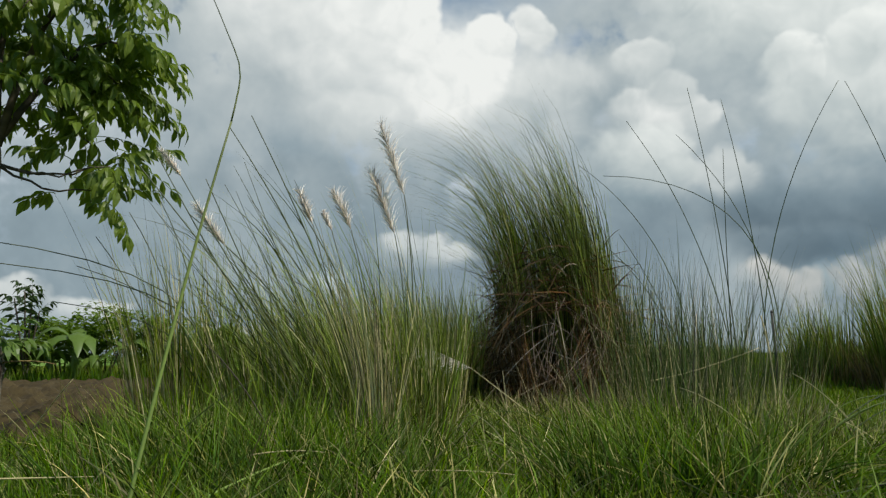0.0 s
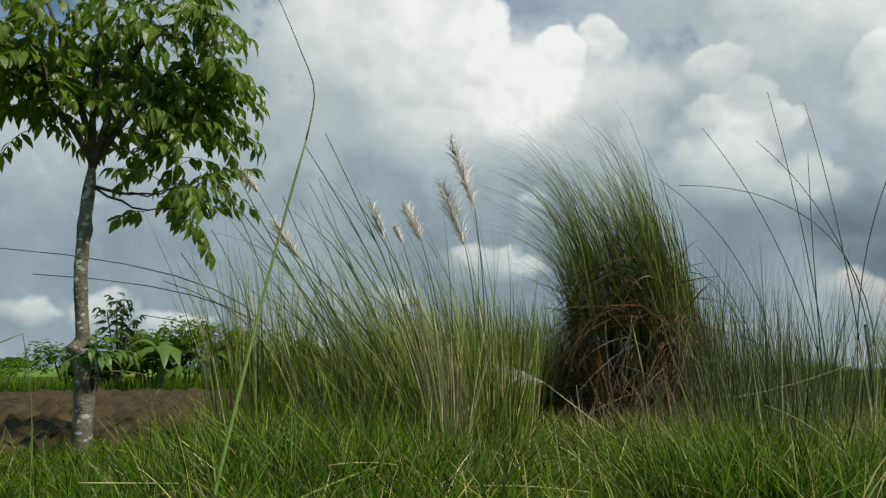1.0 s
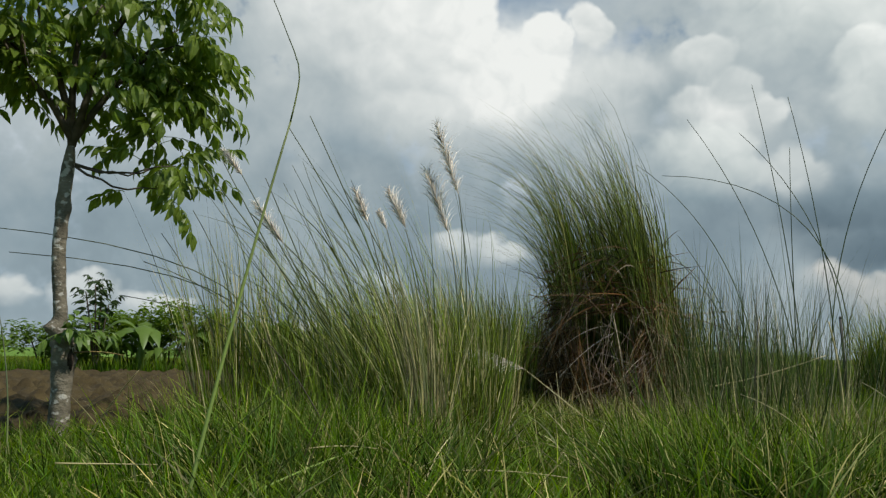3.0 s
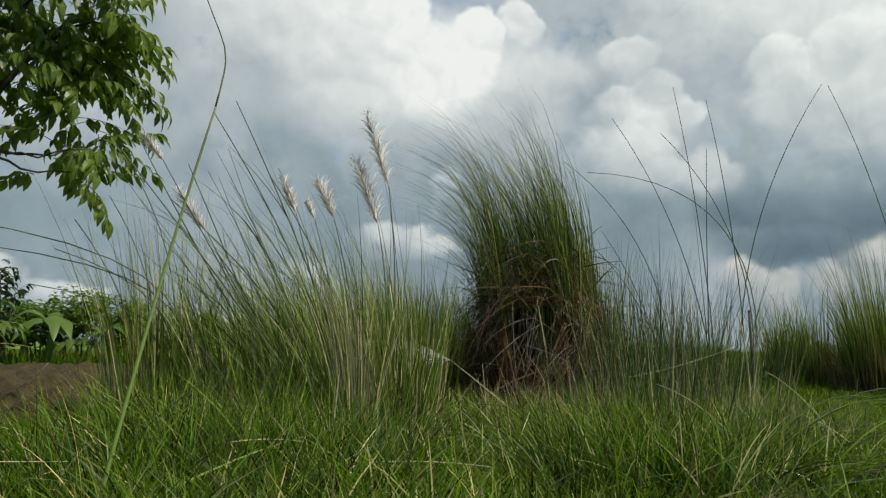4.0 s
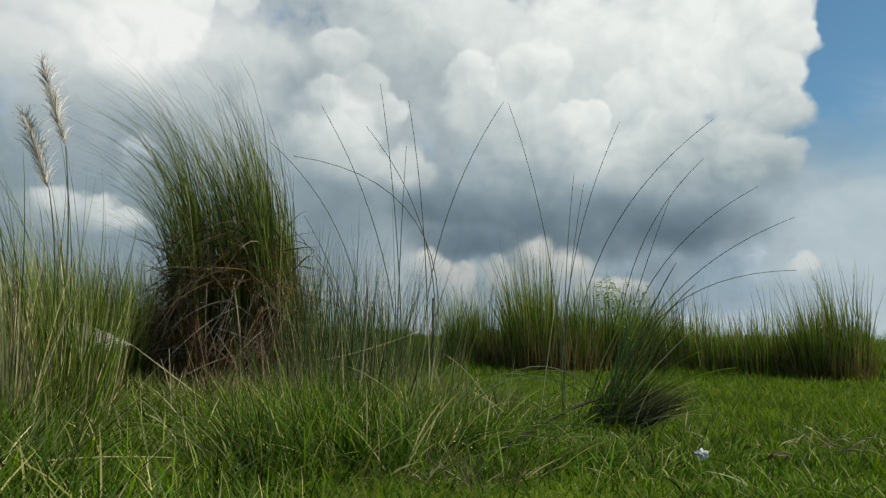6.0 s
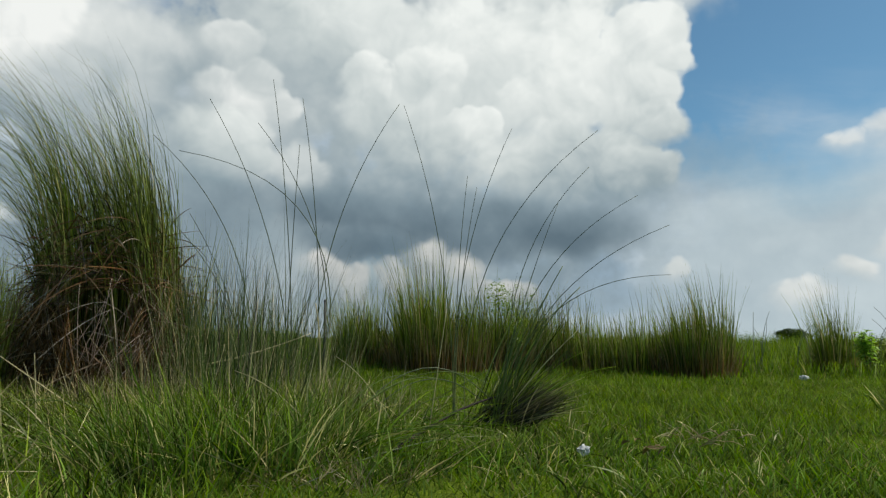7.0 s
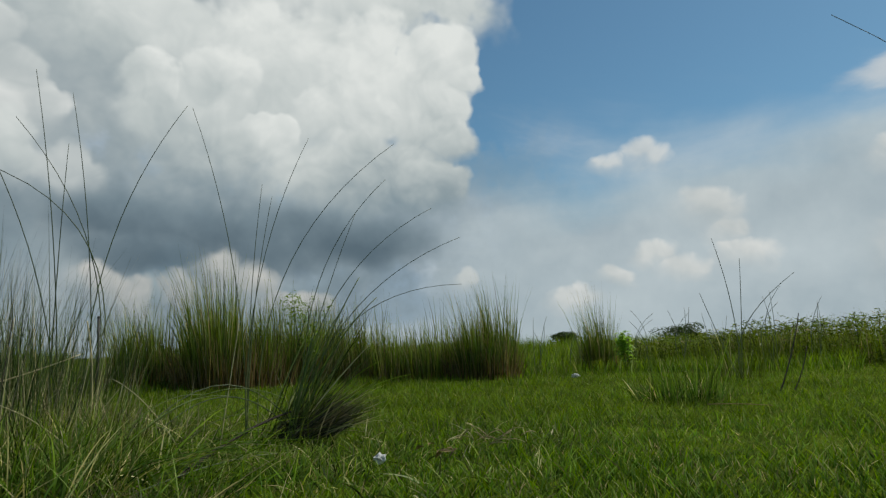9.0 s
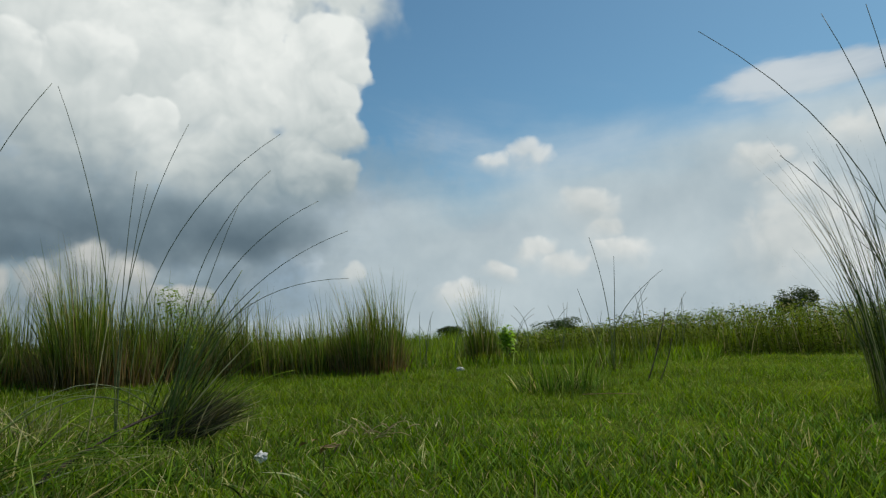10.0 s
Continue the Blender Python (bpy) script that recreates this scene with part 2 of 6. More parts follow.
# ---------------- materials ----------------
def blade_material(name, root, mid, tip, vary=0.6, gloss=0.42, through_light=0.22, dry=(0.33, 0.26, 0.12), dry_share=0.12, meadow=False, mid_at=0.4, sheen=0.06):
    """Grass: colour runs along the blade, with shade painted into some dark roots, differs from blade to blade, some
    are dry; light passes through.
    """
    mat = bpy.data.materials.new(name)
    mat.use_nodes = True
    n = Nodes(mat.node_tree)
    along = n.node("ShaderNodeAttribute", out=2, attribute_name="along")
    island = n.node("ShaderNodeNewGeometry", out="Random Per Island")
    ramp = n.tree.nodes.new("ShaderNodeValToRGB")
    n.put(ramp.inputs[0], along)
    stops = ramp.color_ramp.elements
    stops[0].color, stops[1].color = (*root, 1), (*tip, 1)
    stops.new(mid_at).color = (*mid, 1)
    place = n.node("ShaderNodeTexCoord", out=3)
    patch = n.noise(place, 0.9, 3.0)
    fleck = n.noise(place, 60.0, 2.0)
    colour = n.mix(n.smooth(island, 1 - dry_share * 1.6, 1 - dry_share * 0.6), ramp.outputs[0], dry)
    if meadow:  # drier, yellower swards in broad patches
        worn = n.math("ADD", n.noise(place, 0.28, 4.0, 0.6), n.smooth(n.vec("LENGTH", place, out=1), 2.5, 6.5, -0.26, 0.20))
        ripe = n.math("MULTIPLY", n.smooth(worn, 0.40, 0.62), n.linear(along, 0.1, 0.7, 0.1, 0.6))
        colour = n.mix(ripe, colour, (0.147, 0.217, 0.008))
    hsv = n.node("ShaderNodeHueSaturation", sockets={
        "Hue": n.math("ADD", n.linear(n.math("FRACT", n.math("MULTIPLY", island, 17.3)), 0, 1, 0.485, 0.512), 0.0),
        "Saturation": n.linear(n.math("FRACT", n.math("MULTIPLY", island, 7.7)), 0, 1, 0.85, 1.1),
        "Value": n.math("ADD", n.math("ADD", n.linear(n.math("FRACT", n.math("MULTIPLY", island, 29.1)), 0, 1, 1 - vary, 1 + vary),
                                      n.linear(patch, 0.3, 0.7, -0.2, 0.2)), n.linear(fleck, 0.3, 0.7, -0.12, 0.12)),
        "Color": colour})
    gloss_node = n.node("ShaderNodeBsdfPrincipled", sockets={"Base Color": hsv, "Roughness": gloss, "Specular IOR Level": sheen})
    glow = n.node("ShaderNodeBsdfTranslucent", sockets={0: hsv})
    both = n.node("ShaderNodeMixShader", sockets={0: through_light, 1: gloss_node, 2: glow})
    n.put(n.tree.nodes.new("ShaderNodeOutputMaterial").inputs[0], both)
    return mat


def plain_material(name, a, b, scale=12.0, rough=0.8, bump=0.3, fine=80.0, spots=None, stretch=(1, 1, 1)):
    """Two tones mixed at two scales, with fine relief."""
    mat = bpy.data.materials.new(name)
    mat.use_nodes = True
    n = Nodes(mat.node_tree)
    place = n.vec("MULTIPLY", n.node("ShaderNodeTexCoord", out=3), stretch)
    big = n.noise(place, scale, 4.0, 0.6)
    small = n.noise(place, fine, 4.0, 0.6)
    colour = n.mix(n.smooth(big, 0.32, 0.68), a, b)
    colour = n.mix(n.linear(small, 0.3, 0.7, 0.0, 0.55), colour, tuple(0.55 * (p + q) / 2 for p, q in zip(a, b)))
    if spots:
        colour = n.mix(n.smooth(n.noise(place, scale * 2.3, 3.0), 0.56, 0.64), colour, spots)
    relief = n.node("ShaderNodeBump", sockets={"Strength": bump, "Distance": 0.01, "Height": n.math("ADD", small, big)})
    shade = n.node("ShaderNodeBsdfPrincipled", sockets={"Base Color": colour, "Roughness": rough, "Specular IOR Level": 0.25, "Normal": relief})
    n.put(n.tree.nodes.new("ShaderNodeOutputMaterial").inputs[0], shade)
    return mat


def leaf_material(name, a, b, gloss=0.5, through_light=0.4):
    mat = bpy.data.materials.new(name)
    mat.use_nodes = True
    n = Nodes(mat.node_tree)
    island = n.node("ShaderNodeNewGeometry", out="Random Per Island")
    pick = n.math("FRACT", n.math("ADD", island, n.node("ShaderNodeObjectInfo", out="Random")))
    place = n.node("ShaderNodeTexCoord", out=3)
    blotch = n.noise(place, 25.0, 3.0)
    colour = n.mix(n.math("MULTIPLY_ADD", blotch, 0.5, n.math("MULTIPLY", pick, 0.6)), a, b)
    gloss_node = n.node("ShaderNodeBsdfPrincipled", sockets={"Base Color": colour, "Roughness": gloss, "Specular IOR Level": 0.35})
    glow = n.node("ShaderNodeBsdfTranslucent", sockets={0: n.mix(1.0, colour, (1.15, 1.25, 0.6), "MULTIPLY")})
    both = n.node("ShaderNodeMixShader", sockets={0: through_light, 1: gloss_node, 2: glow})
    n.put(n.tree.nodes.new("ShaderNodeOutputMaterial").inputs[0], both)
    return mat


def ground_material():
    mat = bpy.data.materials.new("meadow_ground")
    mat.use_nodes = True
    n = Nodes(mat.node_tree)
    place = n.node("ShaderNodeTexCoord", out=3)
    broad = n.noise(place, 0.12, 4.0)
    tuft = n.noise(place, 3.0, 5.0, 0.65)
    fine = n.noise(place, 45.0, 4.0, 0.6)
    colour = n.mix(n.smooth(tuft, 0.35, 0.65), (0.05, 0.08, 0.010), (0.12, 0.17, 0.014))
    colour = n.mix(n.linear(broad, 0.35, 0.65, 0.0, 0.5), colour, (0.17, 0.20, 0.02))
    colour = n.mix(n.linear(fine, 0.35, 0.7, 0.0, 0.6), colour, (0.03, 0.035, 0.012))
    relief = n.node("ShaderNodeBump", sockets={"Strength": 0.8, "Distance": 0.05, "Height": n.math("ADD", tuft, n.math("MULTIPLY", fine, 0.5))})
    shade = n.node("ShaderNodeBsdfPrincipled", sockets={"Base Color": colour, "Roughness": 0.9, "Specular IOR Level": 0.0, "Normal": relief})
    n.put(n.tree.nodes.new("ShaderNodeOutputMaterial").inputs[0], shade)
    return mat


M_GROUND = ground_material()
# dark roots: the shade deep in the sward is put into the colour
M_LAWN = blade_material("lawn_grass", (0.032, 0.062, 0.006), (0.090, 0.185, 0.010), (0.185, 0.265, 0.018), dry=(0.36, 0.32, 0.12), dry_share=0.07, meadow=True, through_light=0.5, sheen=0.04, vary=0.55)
# roots darkened to paint the shade low between the blades
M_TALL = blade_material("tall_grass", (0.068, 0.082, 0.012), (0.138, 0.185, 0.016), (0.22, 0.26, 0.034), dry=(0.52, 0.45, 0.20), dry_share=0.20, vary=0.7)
# near-black roots paint the shaded gaps low in the rank grass
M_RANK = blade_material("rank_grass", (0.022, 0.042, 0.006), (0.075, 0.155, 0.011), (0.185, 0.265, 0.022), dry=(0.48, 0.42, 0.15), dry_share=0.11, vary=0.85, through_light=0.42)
M_KANS = blade_material("cane_grass", (0.15, 0.145, 0.030), (0.125, 0.180, 0.022), (0.20, 0.25, 0.042), dry=(0.58, 0.51, 0.24), dry_share=0.15, vary=0.8)
M_TUSSOCK = blade_material("tussock_green", (0.095, 0.052, 0.020), (0.135, 0.180, 0.022), (0.19, 0.23, 0.045), dry=(0.36, 0.29, 0.13), dry_share=0.10, mid_at=0.5, vary=0.75, through_light=0.15, sheen=0.14)
M_DEAD = blade_material("dead_blades", (0.090, 0.040, 0.015), (0.150, 0.082, 0.030), (0.21, 0.140, 0.060), dry=(0.36, 0.29, 0.20), dry_share=0.14, through_light=0.08, vary=0.75)
M_THATCH = blade_material("bleached_blades", (0.20, 0.145, 0.095), (0.28, 0.21, 0.145), (0.33, 0.26, 0.18), dry=(0.40, 0.34, 0.27), dry_share=0.2, through_light=0.05, vary=0.6)
M_FARGRASS = blade_material("far_tussock", (0.22, 0.15, 0.028), (0.130, 0.20, 0.018), (0.22, 0.27, 0.040), dry=(0.44, 0.36, 0.14), dry_share=0.14, through_light=0.3)
M_STEM = blade_material("reed_stem", (0.16, 0.18, 0.065), (0.075, 0.10, 0.045), (0.085, 0.095, 0.065), dry_share=0.01, through_light=0.03)
M_REED = blade_material("reed_blade", (0.11, 0.12, 0.028), (0.078, 0.120, 0.026), (0.09, 0.12, 0.042), dry=(0.45, 0.39, 0.20), dry_share=0.14, through_light=0.1)
M_STALK = blade_material("fresh_stalk", (0.13, 0.20, 0.05), (0.15, 0.22, 0.05), (0.12, 0.14, 0.06), dry_share=0.01, through_light=0.1)
M_STRAW = blade_material("straw", (0.34, 0.30, 0.13), (0.40, 0.36, 0.17), (0.38, 0.34, 0.17), dry_share=0.01, through_light=0.15)
M_STRAWY = blade_material("old_straw", (0.17, 0.13, 0.055), (0.27, 0.22, 0.10), (0.36, 0.30, 0.15), dry=(0.44, 0.37, 0.20), dry_share=0.25, through_light=0.15)
M_PLUME = blade_material("plume_silk", (0.70, 0.62, 0.50), (0.84, 0.78, 0.70), (0.90, 0.87, 0.82), dry_share=0.01, through_light=0.5, gloss=0.6)
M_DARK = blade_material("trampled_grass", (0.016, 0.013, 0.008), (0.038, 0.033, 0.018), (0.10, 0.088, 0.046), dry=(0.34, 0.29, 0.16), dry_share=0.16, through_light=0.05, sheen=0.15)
# darker towards the root of each blade
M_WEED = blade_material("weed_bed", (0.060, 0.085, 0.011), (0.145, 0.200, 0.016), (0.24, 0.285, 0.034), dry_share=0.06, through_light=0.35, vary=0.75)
M_FOOT = blade_material("tussock_foot", (0.17, 0.09, 0.035), (0.19, 0.125, 0.045), (0.21, 0.19, 0.06), dry=(0.30, 0.22, 0.09), dry_share=0.2, through_light=0.15)
M_SOIL = plain_material("tilled_soil", (0.046, 0.032, 0.012), (0.098, 0.071, 0.027), 5.0, 0.95, 0.9, 60.0)
M_BARK = plain_material("bark", (0.10, 0.083, 0.058), (0.27, 0.235, 0.17), 11.0, 0.85, 1.0, 60.0, spots=(0.46, 0.43, 0.37), stretch=(0.7, 0.7, 1.0))
M_DARKWOOD = plain_material("dark_wood", (0.018, 0.013, 0.009), (0.055, 0.040, 0.027), 25.0, 0.95, 1.0)
M_TWIG = plain_material("twig_bark", (0.07, 0.055, 0.04), (0.14, 0.11, 0.08), 20.0, 0.85, 0.4)
M_LEAF = leaf_material("tree_leaf", (0.080, 0.135, 0.018), (0.23, 0.30, 0.042), 0.36, 0.45)
M_BUSH = leaf_material("bush_leaf", (0.085, 0.15, 0.018), (0.20, 0.29, 0.035), 0.5, 0.5)
M_BROAD = leaf_material("broad_leaf", (0.09, 0.16, 0.03), (0.18, 0.27, 0.05), 0.4)
M_LIME = leaf_material("lime_leaf", (0.18, 0.31, 0.04), (0.33, 0.47, 0.08), 0.4, 0.55)
M_FARTREE = leaf_material("far_tree_leaf", (0.026, 0.048, 0.014), (0.055, 0.092, 0.022))
M_WOOD = plain_material("weathered_post", (0.09, 0.08, 0.07), (0.17, 0.155, 0.135), 14.0, 0.9, 0.6, 90.0, stretch=(1, 1, 0.15))
M_PAPER = plain_material("crumpled_paper", (0.56, 0.55, 0.50), (0.70, 0.69, 0.64), 30.0, 0.6, 0.5)
M_CROP = plain_material("young_crop", (0.10, 0.19, 0.03), (0.16, 0.26, 0.05), 0.6, 0.9, 0.6, 12.0)
M_DRYLEAF = plain_material("withered_leaf", (0.17, 0.11, 0.04), (0.38, 0.28, 0.11), 20.0, 0.8, 0.5)

# ---------------- building helpers ----------------
rng = np.random.default_rng(7)


def mesh_from(name, verts, faces, mat, along=None, smooth=True):
    me = bpy.data.meshes.new(name)
    me.from_pydata(np.asarray(verts).tolist() if not isinstance(verts, list) else verts, [], faces)
    finish(me, mat, along, smooth)
    return me


def finish(me, mat, along=None, smooth=True):
    me.materials.append(mat)
    if along is not None:
        me.attributes.new("along", "FLOAT", "POINT").data.foreach_set("value", np.asarray(along, dtype=np.float32))
    if smooth:
        me.polygons.foreach_set("use_smooth", np.ones(len(me.polygons), dtype=bool))
    me.update()


def from_arrays(name, verts, loops, sizes, mat, along=None, smooth=True):
    """A mesh from flat arrays; sizes: corners of each face."""
    me = bpy.data.meshes.new(name)
    me.vertices.add(len(verts))
    me.vertices.foreach_set("co", np.ascontiguousarray(verts, dtype=np.float32).ravel())
    me.loops.add(len(loops))
    me.loops.foreach_set("vertex_index", np.ascontiguousarray(loops, dtype=np.int32))
    me.polygons.add(len(sizes))
    starts = np.concatenate([[0], np.cumsum(sizes)[:-1]]).astype(np.int32)
    me.polygons.foreach_set("loop_start", starts)
    me.update(calc_edges=True)
    finish(me, mat, along, smooth)
    return me


def blade_arrays(root, way, length, width, bend, segments=4, power=2.0):
    """Ribbons tapering to a point. root, way, bend: (N, 3); length, width: (N,). A blade starts along way and is bent aside more and more."""
    count = len(root)
    s = np.linspace(0, 1, segments + 1)
    path = root[:, None] + way[:, None] * (length[:, None] * s)[..., None] + bend[:, None] * (length[:, None] * s**power)[..., None]
    angle = rng.uniform(0, 2 * np.pi, count)
    flat = np.stack([np.cos(angle), np.sin(angle), np.zeros(count)], 1)
    side = np.cross(way, flat)
    side /= np.linalg.norm(side, axis=1, keepdims=True) + 1e-9
    flat2 = np.cross(side, way)
    taper = np.minimum(1.0, 0.65 + 1.6 * s) * (1 - s**2.2)
    half = (side[:, None] * (0.5 * width[:, None] * taper)[..., None])[:, :-1]
    twist = flat2[:, None] * (0.12 * width[:, None] * taper)[..., None][:, :-1]
    rows = np.stack([path[:, :-1] - half + twist, path[:, :-1] + half + twist], 2)
    rows = rows.reshape(count, 2 * segments, 3)
    verts = np.concatenate([rows, path[:, -1:]], 1)
    per = 2 * segments + 1
    quads = np.array([[2 * i, 2 * i + 1, 2 * i + 3, 2 * i + 2] for i in range(segments - 1)]).ravel()
    face = np.concatenate([quads, [2 * segments - 2, 2 * segments - 1, 2 * segments]]).astype(np.int64)
    loops = (face[None] + (np.arange(count) * per)[:, None]).ravel()
    sizes = np.tile(np.array([4] * (segments - 1) + [3]), count)
    along = np.tile(np.concatenate([np.repeat(s[:-1], 2), [1.0]]), count)
    return verts.reshape(-1, 3), loops, sizes, along


def joined(name, batches, mat):
    verts, loops, sizes, along, base = [], [], [], [], 0
    for v, l, z, a in batches:
        verts.append(v), loops.append(l + base), sizes.append(z), along.append(a)
        base += len(v)
    return from_arrays(name, np.concatenate(verts), np.concatenate(loops), np.concatenate(sizes), mat, np.concatenate(along))


def thing(name, place, label, category, group="", kind=""):
    ob = new(name)
    ob.location = place
    ob.empty_display_size = 0.1
    return tagged(ob, label, category, group, kind)


def part(name, me, parent, label="", kind=""):
    ob = new(name, me)
    ob.parent = parent
    return tagged(ob, label, "", "", kind)


def unit(v):
    return v / (np.linalg.norm(v, axis=-1, keepdims=True) + 1e-9)


def polar(turn, away, z=0.0):
    a = radians(turn)
    return Vector((away * math.sin(a), away * math.cos(a), z))


def tuft(count, spread, length, width, lean=0.2, wind=(0, 0), droop=0.1, segments=5, power=2.2, squash=1.0, hollow=0.0, fan=1.0):
    """A bundle of blades about the origin: roots within spread, tips leaning outward and with the wind."""
    angle = rng.uniform(0, 2 * np.pi, count)
    r = spread * np.sqrt(rng.uniform(hollow, 1, count))
    root = np.stack([r * np.cos(angle), squash * r * np.sin(angle), np.full(count, -0.02)], 1)
    out = np.stack([np.cos(angle), np.sin(angle), np.zeros(count)], 1) * (r / spread)[:, None] * fan
    stray = rng.normal(0, 1, (count, 3)) * [1, 1, 0]
    long = rng.uniform(length[0], length[1], count)
    way = unit(out * lean + stray * lean * 0.45 + [0, 0, 1] + np.array([wind[0], wind[1], 0]) * 0.06)
    sway = rng.uniform(0.4, 1.3, count)[:, None]
    bend = (out * 0.10 + stray * 0.05 + np.array([wind[0], wind[1], 0]) * 0.35) * sway + np.array([0, 0, -1.0]) * (droop * sway)
    return blade_arrays(root, way, long, rng.uniform(width[0], width[1], count), bend, segments, power)


def single_blades(parent, count, mat, *args, name="blade", **more):
    """Outer blades that stand out one by one, each a mesh of its own."""
    segments = args[6] if len(args) > 6 else 5
    v, l, z, s = tuft(count, *args, **more)
    per, corner, faces = 2 * segments + 1, 4 * (segments - 1) + 3, segments
    for k in range(count):
        me = from_arrays(name, v[k * per:(k + 1) * per], l[k * corner:(k + 1) * corner] - k * per, z[k * faces:(k + 1) * faces], mat, s[k * per:(k + 1) * per])
        part(name, me, parent)


def tube(points, radii, sides=6, close=True):
    """A tapered tube through points: verts, faces, along."""
    pts = [Vector(p) for p in points]
    verts, faces, along = [], [], []
    ref = Vector((0.3, 1, 0.1)).normalized()
    for i, p in enumerate(pts):
        t = (pts[min(i + 1, len(pts) - 1)] - pts[max(i - 1, 0)]).normalized()
        u = t.cross(ref).normalized()
        w = t.cross(u)
        for k in range(sides):
            a = 2 * math.pi * k / sides
            verts.append(p + (u * math.cos(a) + w * math.sin(a)) * radii[i])
            along.append(i / (len(pts) - 1))
    for i in range(len(pts) - 1):
        for k in range(sides):
            a, b = i * sides + k, i * sides + (k + 1) % sides
            faces.append((a, b, b + sides, a + sides))
    if close:
        faces.append(tuple(range(sides))[::-1])
        faces.append(tuple(range(len(verts) - sides, len(verts))))
    return [tuple(v) for v in verts], faces, along


def bowed(root, tip, bow, count=10):
    """Points from root to tip, the middle pushed aside by bow."""
    a, b, c = Vector(root), Vector(tip), Vector(bow)
    return [a.lerp(b, s) + c * (4 * s * (1 - s)) for s in (i / (count - 1) for i in range(count))]


def stem_mesh(root, tip, bow, radius, mat, count=12):
    points = bowed(root, tip, bow, count)
    radii = [radius * (1 - 0.5 * (i / (count - 1)) ** 1.5) for i in range(count)]
    v, f, a = tube(points, radii, 5)
    return mesh_from("stem", v, f, mat, a), points


# ---------------- ground, tilled field, far crop ----------------
def add_ground():
    rings = np.concatenate([[0.0], np.geomspace(0.6, 60, 46), np.geomspace(75, 4000, 16)])
    sides = 120
    verts, faces = [(0, 0, -0.01)], []
    for r in rings[1:]:
        for k in range(sides):
            a = 2 * math.pi * k / sides
            x, y = r * math.sin(a), r * math.cos(a)
            bump = 0.035 * noise.noise((x * 0.55, y * 0.55, 0)) + 0.012 * noise.noise((x * 2.1, y * 2.1, 5)) if r < 60 else 0.0
            verts.append((x, y, bump - 0.01))
    for k in range(sides):
        faces.append((0, 1 + (k + 1) % sides, 1 + k))
    for i in range(len(rings) - 2):
        for k in range(sides):
            a, b = 1 + i * sides + k, 1 + i * sides + (k + 1) % sides
            faces.append((a, b, b + sides, a + sides))
    ob = new("ground", mesh_from("ground", verts, faces, M_GROUND))
    tagged(ob, "flat green meadow ground reaching to the horizon", "ground", kind="structure")


def add_field():
    """Bare tilled earth with clods between the grass and the hedge."""
    verts, faces, cols, rows = [], [], 150, 120
    for i in range(rows):
        r = 4.75 * (15.4 / 4.75) ** (i / (rows - 1))
        for k in range(cols):
            turn = -64 + 43.5 * k / (cols - 1) + 1.2 * noise.noise((r * 0.8, 3, 0))
            p = polar(turn, r + 0.35 * noise.noise((turn * 0.25, 1, 2)) * (i < 6))
            rim = min(1, i / 4, k / 4, (rows - 1 - i) / 4, (cols - 1 - k) / 4)
            clod = abs(noise.noise((p.x * 3.2, p.y * 3.2, 0))) * 0.08 + max(0, noise.noise((p.x * 8, p.y * 8, 3))) * 0.13
            ridge = 0.02 * math.sin(p.x * 7 + p.y * 3)
            verts.append((p.x, p.y, 0.035 * rim + (clod + ridge) * rim - 0.03 * (1 - rim)))
    for i in range(rows - 1):
        for k in range(cols - 1):
            a = i * cols + k
            faces.append((a, a + 1, a + 1 + cols, a + cols))
    ob = new("tilled_field", mesh_from("tilled_field", verts, faces, M_SOIL))
    tagged(ob, "bare brown tilled earth with dry clods", "field", kind="structure")


def in_field(x, y):
    turn, r = np.degrees(np.arctan2(x, y)), np.hypot(x, y)
    edge = 4.85 + 0.3 * np.sin(turn * 0.9) + 0.2 * np.sin(turn * 2.7)
    return (turn > -66) & (turn < -21.5 + 0.8 * np.sin(r * 2)) & (r > edge) & (r < 15.3)


add_ground()
add_field()


# ---------------- short grass of the meadow ----------------
def patchy(x, y, k, seed):
    return np.sin(x * k + 1.3 * np.sin(y * k * 0.7 + seed) + seed) * np.sin(y * k * 1.1 + 1.1 * np.sin(x * k * 0.8) + 2 * seed)


